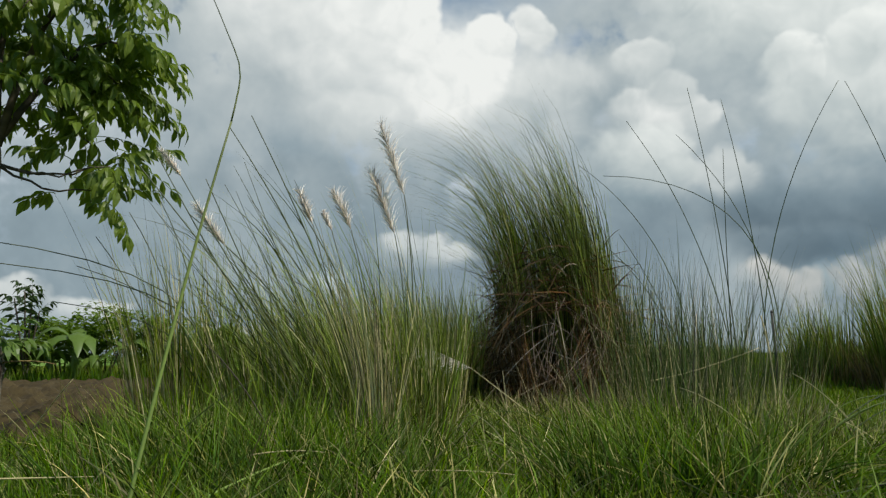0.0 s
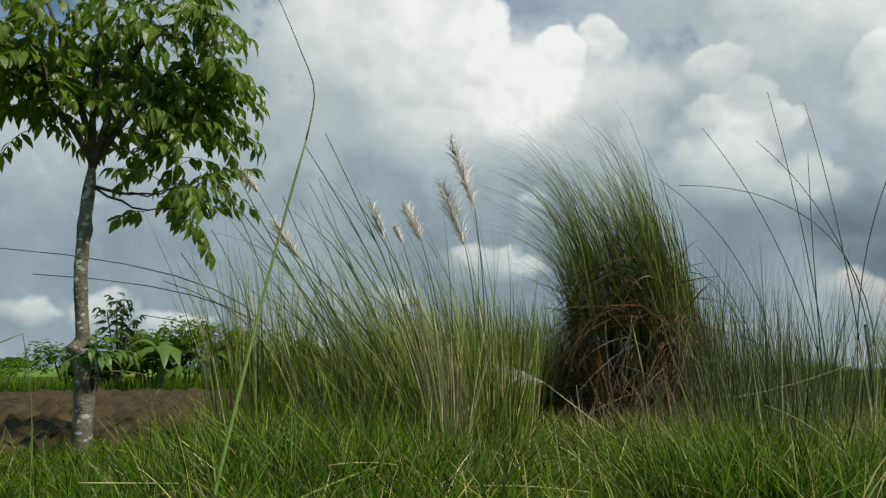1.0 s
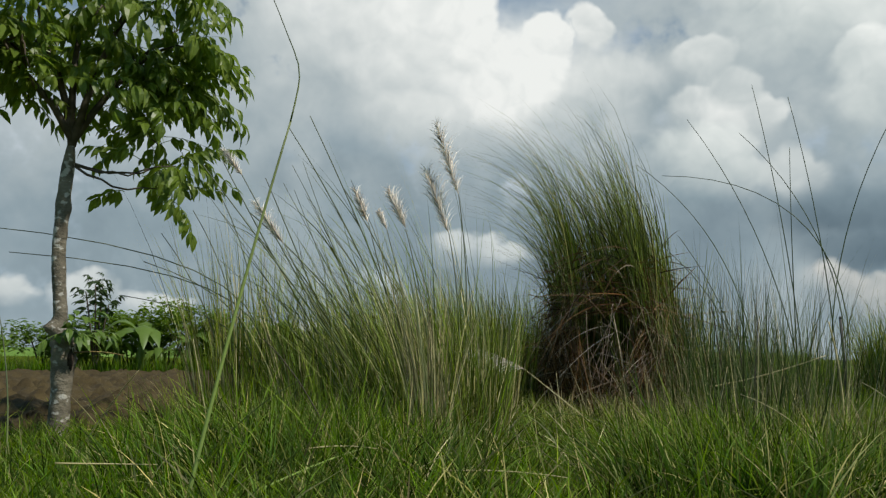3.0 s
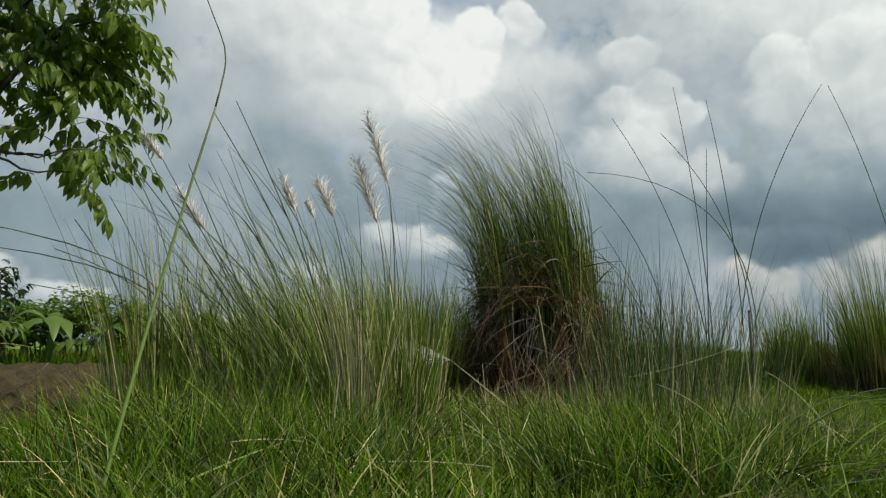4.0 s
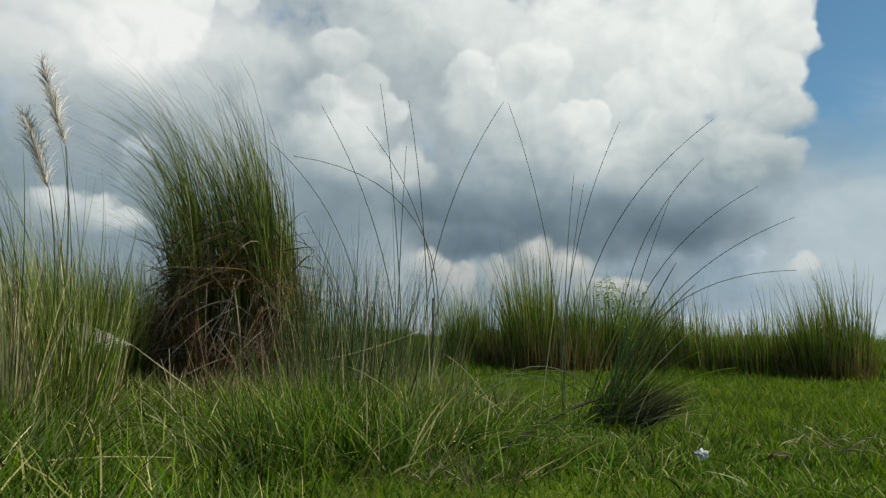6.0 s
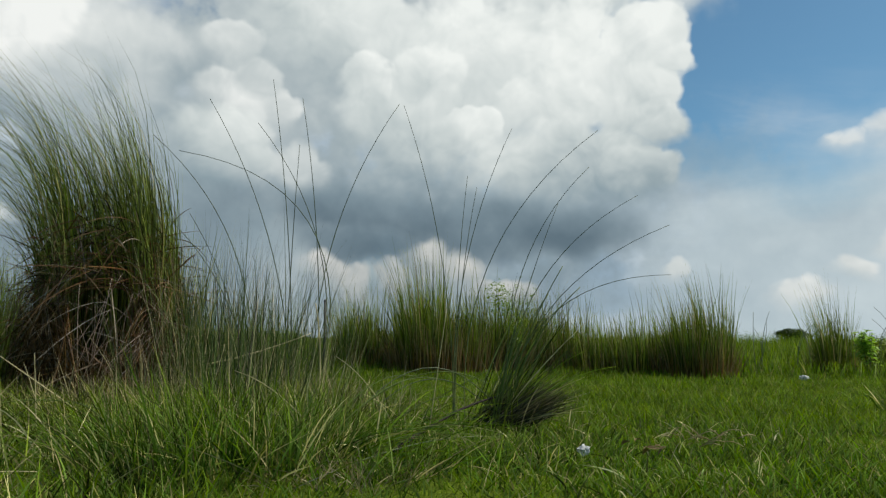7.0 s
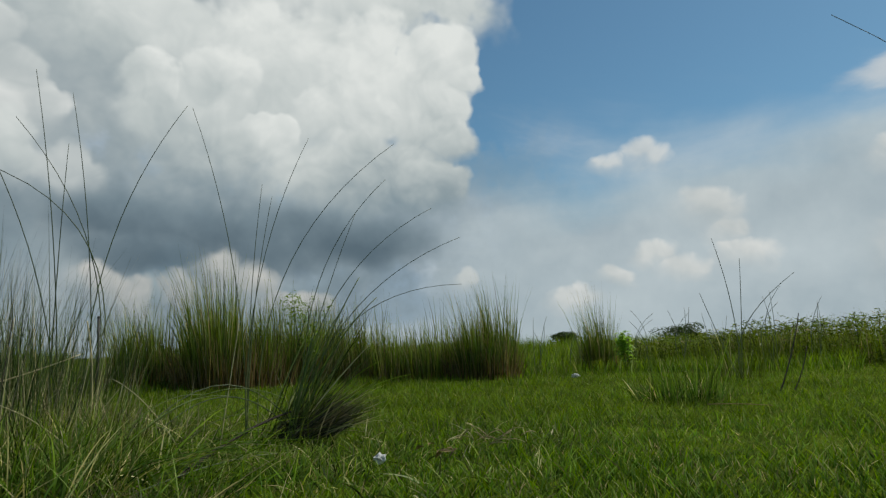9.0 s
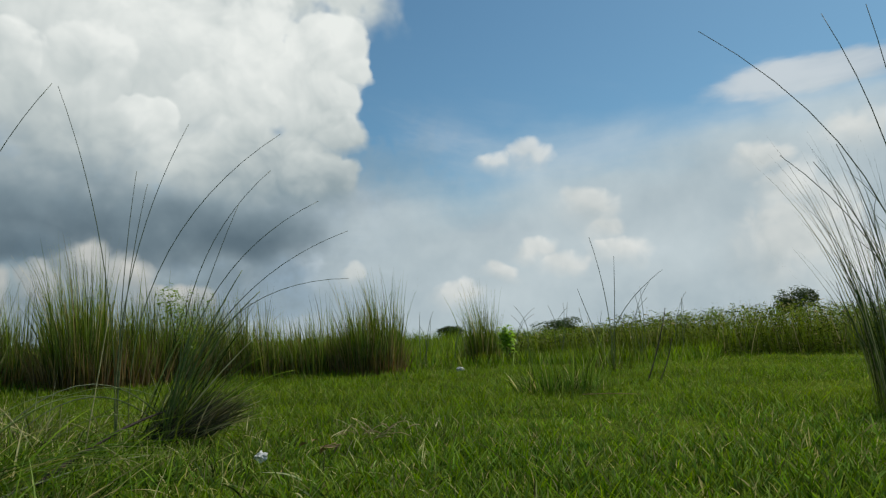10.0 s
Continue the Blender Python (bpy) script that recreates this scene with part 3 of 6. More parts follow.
def add_lawn():
    batches, deep = [], []
    bands = ((1.6, 3.6, 2500, 3, 1.6), (3.6, 6.5, 1600, 3, 1.6), (6.5, 12, 800, 2, 1.8), (12, 26, 150, 2, 2.6), (26, 70, 14, 1, 5.0))
    bands = [(-50, 106, *band) for band in bands] + [(-180, 180, 0.25, 1.6, 700, 2, 1.9), (106, 310, 1.6, 5.0, 420, 2, 2.4), (106, 310, 5.0, 14, 70, 2, 4.5)]
    for lo, hi, near, far, dense, segments, wide in bands:
        count = int((hi - lo) / 360 * math.pi * (far**2 - near**2) * dense)
        r = np.sqrt(rng.uniform(near**2, far**2, count))
        turn = np.radians(rng.uniform(lo, hi, count))
        x, y = r * np.sin(turn), r * np.cos(turn)
        keep = ~in_field(x, y)
        x, y, r, turn = x[keep], y[keep], r[keep], turn[keep]
        count = len(x)
        deg = np.degrees(turn)
        # rank, long grass to the left and beside the clumps; a grazed sward to the right
        rank = np.clip((20 - deg) / 14, 0, 1) * np.clip((7.5 - r) / 2, 0, 1) * np.clip((deg + 28) / 6, 0.2, 1)
        glade = np.exp(-(((deg - 4.5) / 7.0) ** 2) - ((r - 3.4) / 1.7) ** 2)
        rank = np.clip(rank * (1 - 1.0 * glade), 0, 1)
        size = 0.055 + 0.025 * patchy(x, y, 1.7, 2.0) + 0.02 * patchy(x, y, 5.0, 1.0) + 0.10 * rank
        size *= np.clip(rng.gamma(6.0, 1 / 6.0, count), 0.4, 2.2)
        size = np.maximum(size, 0.03) * (1 + 0.012 * r)
        angle = rng.uniform(0, 2 * np.pi, count)
        out = np.stack([np.cos(angle), np.sin(angle), np.zeros(count)], 1)
        lean = rng.uniform(0.05, 0.7, count)[:, None]
        way = unit(out * lean + [0, 0, 1])
        bend = out * rng.uniform(0, 0.45, count)[:, None] + [-0.03, 0, -0.12]
        root = np.stack([x, y, np.full(count, -0.03)], 1)
        width = rng.uniform(0.0028, 0.0055, count) * wide
        lush = rank + rng.normal(0, 0.1, count) > 0.3
        for some, pile in ((~lush, batches), (lush, deep)):
            if some.any():
                pile.append(blade_arrays(root[some], way[some], size[some] + 0.03, width[some], bend[some], segments))
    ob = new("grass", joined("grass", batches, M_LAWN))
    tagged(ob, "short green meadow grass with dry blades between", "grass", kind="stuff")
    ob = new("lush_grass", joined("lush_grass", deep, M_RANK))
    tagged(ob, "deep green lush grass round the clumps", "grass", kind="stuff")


add_lawn()


# ---------------- tussocks, clumps and reeds ----------------
def grass_clump(name, place, label, batches, mat, group="", category="grass clump", extra=None):
    ob = thing(name, place, label, category, group)
    part("foliage", joined("foliage", batches, mat), ob, kind="stuff")
    if extra:
        single_blades(ob, *extra)
    return ob


def hollowed(batch, segments, centre, radii, share=0.85):
    """Takes most blades away that cross an egg-shaped hollow."""
    v, l, z, s = batch
    per, corner = 2 * segments + 1, 4 * (segments - 1) + 3
    count = len(v) // per
    inside = (np.sum(((v.reshape(count, per, 3) - centre) / radii) ** 2, 2) < 1).any(1)
    keep = ~(inside & (rng.uniform(0, 1, count) < share))
    loops = l.reshape(count, corner) - (np.arange(count) * per)[:, None]
    left = int(keep.sum())
    loops = (loops[keep] + (np.arange(left) * per)[:, None]).ravel()
    return v.reshape(count, per, 3)[keep].reshape(-1, 3), loops, z[:left * segments], s[:left * per]


def main_tussock():
    place = polar(9.9, 6.3)
    ob = thing("grass_tussock", place, "tall green grass tussock with brown dead skirt, blown aside", "grass tussock")

    def green(count, spread, reach, wide, start=-0.02):
        """Upright blades, tallest left of the middle, whose upper third blows over to the left."""
        angle, r = rng.uniform(0, 2 * np.pi, count), np.sqrt(rng.uniform(0, 1, count))
        x, y = spread * r * np.cos(angle), 0.8 * spread * r * np.sin(angle)
        tall = 3.05 - 1.7 * np.clip(x - 0.05, 0, 1) - 0.9 * np.clip(-x - 0.25, 0, 1)
        long = tall * rng.uniform(*reach, count)
        root = np.stack([x * 0.9, y * 0.8, np.full(count, start)], 1)
        way = unit(np.stack([0.035 * x / spread + rng.normal(0.0, 0.032, count), 0.10 * y / spread + rng.normal(0, 0.05, count), np.ones(count)], 1))
        blow = (0.20 + 0.18 * np.clip(-x / spread + 0.35, 0, 1.3)) * rng.uniform(0.4, 1.35, count)
        bend = np.stack([-blow, rng.normal(0, 0.05, count), -0.30 * blow], 1)
        return blade_arrays(root, way, long, rng.uniform(*wide, count), bend, 9, 4.8)

    hole, size = np.array([-0.15, -0.40, 0.62]), np.array([0.20, 0.45, 0.24])
    crown = [green(1500, 0.56, (0.50, 0.90), (0.006, 0.012)), green(520, 0.52, (0.74, 1.06), (0.007, 0.012)), green(90, 0.56, (0.55, 1.0), (0.010, 0.015))]
    crown = [hollowed(g, 9, hole, size, 0.98) for g in crown]
    part("foliage", joined("foliage", crown, M_TUSSOCK), ob, "green blades bent over by wind", "stuff")
    flank = tuft(260, 0.22, (0.7, 1.7), (0.007, 0.012), 0.10, (-0.1, 0), 0.05, 7, 2.6)
    part("foliage", joined("foliage", [(flank[0] + [0.42, -0.16, 0], *flank[1:])], M_TALL), ob, "olive blades at the flank", "stuff")

    def thatch(count, shell, heights, rise, long, wide, stray):
        """Dead blades that hang tangled off the outside; few on the green flank."""
        angle = rng.uniform(0, 2 * np.pi, count)
        angle = angle[(np.cos(angle) < 0.55) | (rng.uniform(0, 1, count) < 0.35)]
        count = len(angle)
        r = rng.uniform(*shell, count)
        high = heights[0] + (heights[1] - heights[0]) * rng.beta(1.3, 2.0, count)
        round_out = np.stack([np.cos(angle), np.sin(angle), np.zeros(count)], 1)
        root = round_out * (r * (1.0 - 0.12 * (high - 0.6) ** 2))[:, None] * [1, 0.85, 0] + np.stack([0 * r, 0 * r, high], 1)
        aside = np.stack([-np.sin(angle), np.cos(angle), np.zeros(count)], 1) * rng.normal(0, stray, count)[:, None]
        way = unit(round_out * rng.uniform(0.0, 0.25, count)[:, None] + aside + np.stack([0 * r, 0 * r, rng.uniform(*rise, count)], 1))
        bend = np.stack([rng.normal(0, 0.08, count), rng.normal(0, 0.08, count), -rng.uniform(0.1, 0.7, count)], 1)
        return blade_arrays(root, way, rng.uniform(*long, count), rng.uniform(*wide, count), bend, 6, 1.8)

    dead = [thatch(2500, (0.38, 0.57), (0.35, 1.50), (-1.0, 0.25), (0.30, 0.75), (0.005, 0.011), 0.45),
            thatch(700, (0.45, 0.58), (0.1, 0.9), (-0.6, 0.9), (0.25, 0.6), (0.005, 0.010), 0.6),
            tuft(700, 0.54, (0.4, 1.1), (0.005, 0.010), 0.15, (0, 0), 0.15, 6, 2.0, 0.85, 0.55)]
    dead = [hollowed(g, 6, hole, size, 0.95) for g in dead]
    part("dead_skirt", joined("dead_skirt", dead, M_DEAD), ob, "brown dead blades hanging down", "stuff")
    pale = [thatch(200, (0.46, 0.58), (0.25, 1.05), (-1.0, 1.0), (0.25, 0.7), (0.004, 0.008), 0.9)]
    part("dead_skirt", joined("dead_skirt", pale, M_THATCH), ob, "bleached dead blades criss-crossing", "stuff")
    # bleached blades that lean across the dark hollow
    r = random.Random(3)
    for k in range(26):
        foot = Vector((r.uniform(-0.42, 0.25), -0.50 - r.uniform(0, 0.05), r.uniform(0.05, 0.30)))
        tip = foot + Vector((r.uniform(-0.12, 0.38), r.uniform(-0.04, 0.06), r.uniform(0.30, 0.72)))
        part("dead_blade", stem_mesh(foot, tip, Vector((r.uniform(-0.03, 0.03), 0, 0.02)), r.uniform(0.0022, 0.0034), M_THATCH, 6)[0], ob)
    single_blades(ob, 16, M_DEAD, 0.52, (0.5, 1.1), (0.005, 0.009), 0.3, (0, 0), 0.3, 6, 2.0, 0.8, 0.7, name="dead_blade")
    single_blades(ob, 40, M_TUSSOCK, 0.45, (1.5, 2.4), (0.010, 0.015), 0.10, (-0.62, 0.1), 0.03, 8, 3.6, 0.8, 0.4)


def far_tussock(turn, away, half, high, count, label, lean=0.06, wind=(-0.2, 0.05), squash=1.0, base_dead=0.3):
    place = polar(turn, away)
    wide = (0.009, 0.016)
    count = int(count * 0.8)
    green = []
    pieces = 7
    for k in range(pieces):
        a, off = 2.4 * k, half * 0.66 * math.sqrt((k + 0.3) / pieces)
        tall = high * rng.uniform(0.62, 1.08) * (1.05 - 0.25 * (off / half) ** 2)
        for some, low, top, thick in ((count // pieces, 0.35, 0.85, wide), (count // (3 * pieces), 0.75, 1.25, (0.008, 0.013))):
            v, l, z, s = tuft(some, half * 0.42, (low * tall, top * tall), thick, lean * 0.9, wind, 0.05, 5, 2.6, squash)
            green.append((v + [off * math.cos(a), squash * off * math.sin(a), 0], l, z, s))
    ob = thing("grass_tussock", place, label, "grass tussock", "tussocks across the meadow")
    part("foliage", joined("foliage", green, M_FARGRASS), ob, kind="stuff")
    single_blades(ob, 20, M_FARGRASS, half, (0.6 * high, 1.15 * high), (0.010, 0.016), lean, wind, 0.04, 5, 2.6, squash, 0.4)
    if base_dead:
        dead = [tuft(int(count * base_dead * 0.8), half * 1.06, (0.25 * high, 0.55 * high), wide, 0.16, (0, 0), 0.12, 4, 2.0, squash, 0.2)]
        part("dead_skirt", joined("dead_skirt", dead, M_FOOT), ob, "brown dead blades at the foot", "stuff")
    return ob


main_tussock()
far_tussock(29.3, 11.3, 0.58, 1.28, 1700, "small green grass tussock beside a larger one")
far_tussock(36.1, 10.6, 0.88, 1.72, 3600, "broad tall grass tussock with reddish brown foot", base_dead=0.3)
far_tussock(42.6, 11.2, 0.74, 1.45, 2300, "loose green grass tussock tangled with a shrub")
far_tussock(56.0, 10.4, 0.55, 1.38, 2000, "upright green grass tussock, thinly tipped")
for turn, away, half, high, count in ((46.2, 11.0, 0.50, 1.25, 800), (49.0, 10.8, 0.50, 1.1, 700), (51.8, 10.6, 0.50, 1.1, 700)):
    far_tussock(turn, away, half, high, count, "thin low grass tussock in a row", base_dead=0.15)
far_tussock(65.4, 12.8, 0.36, 1.32, 620, "slim upright tuft of grass beside a small shrub", lean=0.08, base_dead=0.1)
for turn, away, half, high, count in ((12.5, 12.0, 0.7, 1.0, 420), (21.5, 13.0, 0.8, 0.9, 420)):
    far_tussock(turn, away, half, high, count, "pale thin grass tussock behind the reeds", base_dead=0.15)
far_tussock(18.0, 13.5, 0.9, 1.3, 700, "pale thin grass tussock behind the tall one", base_dead=0.15)


def plume_mesh(long, wide, count=260):
    """A feathery seed head along +z, its silky branchlets combed to one side."""
    s = rng.beta(1.1, 1.3, count)
    angle = rng.uniform(0, 2 * np.pi, count)
    axis = np.stack([-0.18 * long * s**2, 0 * s, s * long], 1)
    out = np.stack([np.cos(angle), np.sin(angle), np.zeros(count)], 1)
    way = unit(out * 0.28 + [-0.30, 0, 1])
    size = wide * (0.55 + 1.1 * np.sin(np.pi * (0.15 + 0.8 * s))) * rng.uniform(0.5, 1.5, count) * 1.5
    bend = out * 0.12 + np.array([-0.45, 0.0, -0.25])
    return joined("plume", [blade_arrays(axis, way, size * 1.15, rng.uniform(0.0030, 0.0052, count), bend, 3)], M_PLUME)


def add_plume(parent, points, long, wide, droop=(-0.4, 0.0)):
    """A plume on the end of a stem, leaning on along it."""
    a, b = Vector(points[-2]), Vector(points[-1])
    ob = part("plume", plume_mesh(long, wide), parent, "silky pale seed plume")
    way = ((b - a).normalized() + Vector((droop[0], droop[1], 0)) * 0.5).normalized()
    ob.rotation_mode = "QUATERNION"
    ob.rotation_quaternion = way.to_track_quat("Z", "Y")
    ob.location = b
    return ob


def kans_clumps():
    """Cane grass with silky plumes, fanned out to the left by the wind."""
    place = polar(-5.0, 3.95)
    ob = thing("plume_grass", place, "pale green cane grass with silky plumes, leaning with the wind", "cane grass")
    wind = (-0.55, 0.05)
    part("foliage", joined("foliage", [
        tuft(900, 0.42, (0.5, 1.15), (0.003, 0.0062), 0.20, wind, 0.06, 6, 2.2),
        tuft(70, 0.42, (1.1, 1.8), (0.003, 0.005), 0.10, (-1.2, 0.1), 0.03, 7, 2.0),
        tuft(120, 0.34, (1.0, 1.6), (0.004, 0.008), 0.22, wind, 0.04, 7, 2.4)], M_KANS), ob, "pale green and straw blades", "stuff")
    single_blades(ob, 60, M_KANS, 0.42, (0.7, 1.25), (0.004, 0.007), 0.20, wind, 0.04, 7, 2.2)
    return ob


def add_stems(parent, rows, radius, mat, name="stem", label=""):
    """Tall stems under a clump. A row: turn of the foot, turn of the tip, distance, height of the tip, bow to the right."""
    made = []
    for foot, tip, away, high, bow in rows:
        root, end = polar(foot, away, -0.02), polar(tip, away * 1.02, high)
        side = Vector((math.cos(radians(foot)), -math.sin(radians(foot)), 0)) * bow
        side.z = 0.35 * abs(bow) if abs(bow) >= 0.3 and high < 1.3 else 0.0
        me, points = stem_mesh(root - parent.location, end - parent.location, side, radius, mat)
        made.append((part(name, me, parent, label), points))
    return made


def curved_stems(parent, rows, away, radius, mat, name="stem"):
    """Long stems under a clump. A row: turn of the foot, turn and height half-way, turn and height of the tip."""
    made = []
    for foot, (turn, half), (tip, high) in rows:
        p = [polar(foot, away, -0.02), polar(turn, away, half), polar(tip, away * 1.02, high)]
        a, b = (p[1] - p[0]).length, (p[2] - p[1]).length
        m, points = a / (a + b), []
        for i in range(16):
            u = i / 15
            points.append(p[0] * ((u - m) * (u - 1) / m) + p[1] * (u * (u - 1) / (m * (m - 1))) + p[2] * (u * (u - m) / (1 - m)) - parent.location)
        v, f, along = tube(points, [radius * (1 - 0.5 * (i / 15) ** 1.5) for i in range(16)], 5)
        made.append((part(name, mesh_from(name, v, f, mat, along), parent), points))
    return made


def wisps(parent, points, count, long, mat=M_TALL):
    """Thin blades that leave a stem."""
    pts = np.array([tuple(p) for p in points])
    pick = rng.integers(1, len(pts) - 4, count)
    root = pts[pick]
    way = unit(pts[pick + 1] - pts[pick] + rng.normal(0, 0.012, (count, 3)))
    bend = np.stack([rng.normal(-0.12, 0.2, count), rng.normal(0, 0.2, count), -rng.uniform(0.0, 0.3, count)], 1)
    me = joined("foliage", [blade_arrays(root, way, rng.uniform(0.4, 1, count) * long, np.full(count, 0.0045), bend, 5)], mat)
    part("foliage", me, parent, kind="stuff")


KANS = [(-2.9, -3.1, 3.95, 1.46, 0.05), (-3.3, -3.9, 3.95, 1.22, 0.05), (-4.8, -7.6, 4.0, 1.25, 0.04), (-5.7, -10.8, 4.0, 1.28, 0.0),
        (-6.6, -17.7, 3.9, 1.11, -0.04), (-8.0, -21.4, 3.9, 1.50, -0.01), (-5.2, -9.2, 4.0, 1.24, 0.02)]
LEANING = [(-6.6, -24.5, 3.8, 1.51, 0.01), (-5.2, -17.8, 3.9, 1.81, 0.09), (-7.1, -20.7, 4.0, 1.31, 0.17), (-8.9, -23.3, 4.1, 1.67, -0.03),
           (-3.4, -13.2, 4.0, 1.51, 0.09), (-9.9, -19.5, 4.2, 1.57, 0.01), (-4.3, -16.1, 4.0, 1.93, 0.04)]
LEFT = [(-21.1, -25.0, 4.6, 1.41, 0.15), (-20.7, -24.1, 4.6, 1.68, 0.20), (-21.5, -39.8, 4.6, 1.19, 0.75), (-21.5, -37.2, 4.6, 1.05, 0.7),
        (-21.1, -28.3, 4.6, 1.05, 0.35), (-20.9, -29.7, 4.6, 0.83, 0.4), (-21.9, -27.2, 4.6, 1.24, 0.14)]
REEDS = [(25.6, (25.3, 1.01), (23.5, 2.38)), (23.6, (23.0, 1.01), (21.0, 2.51)), (23.0, (23.1, 1.1), (23.4, 2.00)), (25.5, (25.1, 1.26), (19.9, 2.15)),
         (25.5, (22.4, 1.57), (13.9, 1.87)), (25.3, (25.9, 1.01), (31.8, 2.38)), (20.2, (16.8, 1.44), (11.9, 1.97)), (23.5, (21.5, 1.14), (16.0, 2.30)),
         (20.3, (18.0, 0.85), (15.0, 1.40)), (20.3, (17.0, 0.95), (12.6, 1.42))]
ARCHING = [(36.8, (35.5, 1.02), (32.2, 1.90)), (36.9, (37.1, 0.89), (37.8, 1.47)), (36.9, (37.3, 0.75), (38.6, 1.40)), (36.8, (37.6, 0.89), (41.6, 1.76)),
           (37.8, (39.7, 0.94), (48.9, 1.73)), (41.5, (44.6, 1.20), (48.1, 1.51)), (40.5, (45.8, 0.99), (52.0, 1.33)), (40.0, (45.8, 0.76), (54.4, 1.15)),
           (40.0, (46.8, 0.74), (54.4, 0.87)), (39.8, (42.5, 0.70), (45.5, 1.30))]
RIGHT = [(95.4, 93.4, 4.6, 1.59, 0.10), (96.5, 96.3, 4.6, 2.42, 0.10), (95.4, 91.8, 4.6, 1.50, 0.16), (95.6, 84.6, 4.6, 2.49, 0.44), (95.3, 89.6, 4.6, 1.57, 0.26),
         (96.2, 92.4, 4.6, 0.75, -0.04), (96.8, 93.4, 4.6, 2.43, 0.16)]
THIN = [(76.0, 74.7, 9.6, 1.87, 0.07), (76.0, 76.6, 9.6, 1.57, 0.01), (76.1, 80.3, 9.6, 1.34, -0.28), (75.9, 73.5, 9.6, 1.14, -0.01)]

kans = kans_clumps()
part("straw", joined("straw", [tuft(40, 0.40, (0.7, 1.4), (0.003, 0.006), 0.12, (-0.9, 0.1), 0.02, 6, 1.8)], M_STRAW), kans, "pale straw stems leaning with the wind", "stuff")
v, l, z, s = tuft(130, 0.075, (0.35, 1.15), (0.005, 0.009), 0.10, (-0.2, 0), 0.02, 5)
part("straw", joined("straw", [(v + [0.02, -0.42, 0], l, z, s)], M_STRAW), kans, "straw-coloured dead stalks at the foot", "stuff")
ends = add_stems(kans, KANS, 0.0055, M_STEM)
for (stem, points), long, wide in zip(ends, (0.52, 0.44, 0.28, 0.24, 0.32, 0.20, 0.14), (0.075, 0.085, 0.06, 0.045, 0.05, 0.035, 0.025)):
    add_plume(stem, points, long, wide)
sway = random.Random(12)
for k in range(16):
    foot = sway.uniform(-10, -2.5)
    LEANING.append((foot, foot - sway.uniform(5, 15), 3.95, sway.uniform(0.95, 1.75), sway.uniform(0.0, 0.12)))
for stem, points in add_stems(kans, LEANING[:7], 0.0058, M_STEM) + add_stems(kans, LEANING[7:], 0.0032, M_STEM):
    wisps(stem, points, 10, 0.6)


def left_clump():
    ob = thing("cane_grass", polar(-20.8, 4.7), "dense dark green cane grass beside the tilled field", "cane grass")
    part("foliage", joined("foliage", [
        tuft(150, 0.26, (0.7, 1.5), (0.005, 0.009), 0.10, (-0.25, 0), 0.05, 6, 2.4),
        tuft(110, 0.30, (1.0, 1.75), (0.003, 0.005), 0.12, (-0.3, 0), 0.04, 6, 2.4)], M_TALL), ob, kind="stuff")
    add_stems(ob, LEFT, 0.0052, M_STEM)
    return ob


left_clump()
snapped = thing("broken_reed", polar(-36.0, 3.7), "thin dark reed snapped over at the top", "reed")
add_stems(snapped, [(-36.0, -37.4, 3.7, 0.66, 0.02)], 0.004, M_STEM, "shaft")
part("tip", stem_mesh(polar(-37.4, 3.77, 0.66) - snapped.location, polar(-40.5, 3.8, 0.55) - snapped.location, Vector((0, 0, 0.0)), 0.003, M_STEM, 6)[0], snapped)
# loose cane grass that fills in between and behind
FILL = [(0.6, 6.6, 0.45, 0.6, 1.45, 620), (3.6, 7.2, 0.5, 0.6, 1.35, 620), (-2.5, 5.6, 0.45, 0.5, 1.2, 420), (1.5, 7.2, 0.6, 0.4, 1.0, 500), (-14.5, 4.6, 0.42, 0.55, 1.35, 260), (-10.5, 5.2, 0.45, 0.6, 1.25, 420), (-12.5, 4.2, 0.36, 0.5, 1.2, 240), (-1.0, 6.4, 0.6, 0.6, 1.35, 620),
        (-7.5, 6.2, 0.6, 0.6, 1.35, 560), (-11, 7.0, 0.7, 0.5, 1.2, 400), (-2, 7.6, 0.8, 0.6, 1.35, 1000),
        (3.0, 8.3, 0.7, 0.5, 1.15, 800), (-8, 8.0, 0.9, 0.6, 1.3, 800)]
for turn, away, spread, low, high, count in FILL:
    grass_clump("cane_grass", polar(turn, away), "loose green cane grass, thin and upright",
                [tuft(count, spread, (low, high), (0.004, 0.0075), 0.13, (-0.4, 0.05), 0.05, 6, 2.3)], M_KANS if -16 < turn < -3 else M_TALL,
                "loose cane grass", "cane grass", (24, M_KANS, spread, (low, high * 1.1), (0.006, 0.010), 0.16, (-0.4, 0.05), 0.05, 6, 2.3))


def near_stalk():
    ob = thing("grass_stalk", polar(-24.5, 2.3), "single tall bright green grass stalk", "grass stalk")
    add_stems(ob, [(-24.2, -17.68, 2.3, 1.30, -0.01)], 0.0072, M_STALK)
    arc = ((-17.72, 1.28), (-17.45, 1.34), (-17.22, 1.40), (-17.15, 1.44), (-17.3, 1.49), (-17.75, 1.54), (-18.3, 1.59), (-19.2, 1.675), (-20.4, 1.78), (-21.8, 1.88))
    v, f, along = tube([polar(turn, 2.3, z) - ob.location for turn, z in arc], [0.0034 - 0.00024 * i for i in range(len(arc))], 5)
    part("tip", mesh_from("tip", v, f, M_STEM, along), ob, "thin drooping tip")


near_stalk()


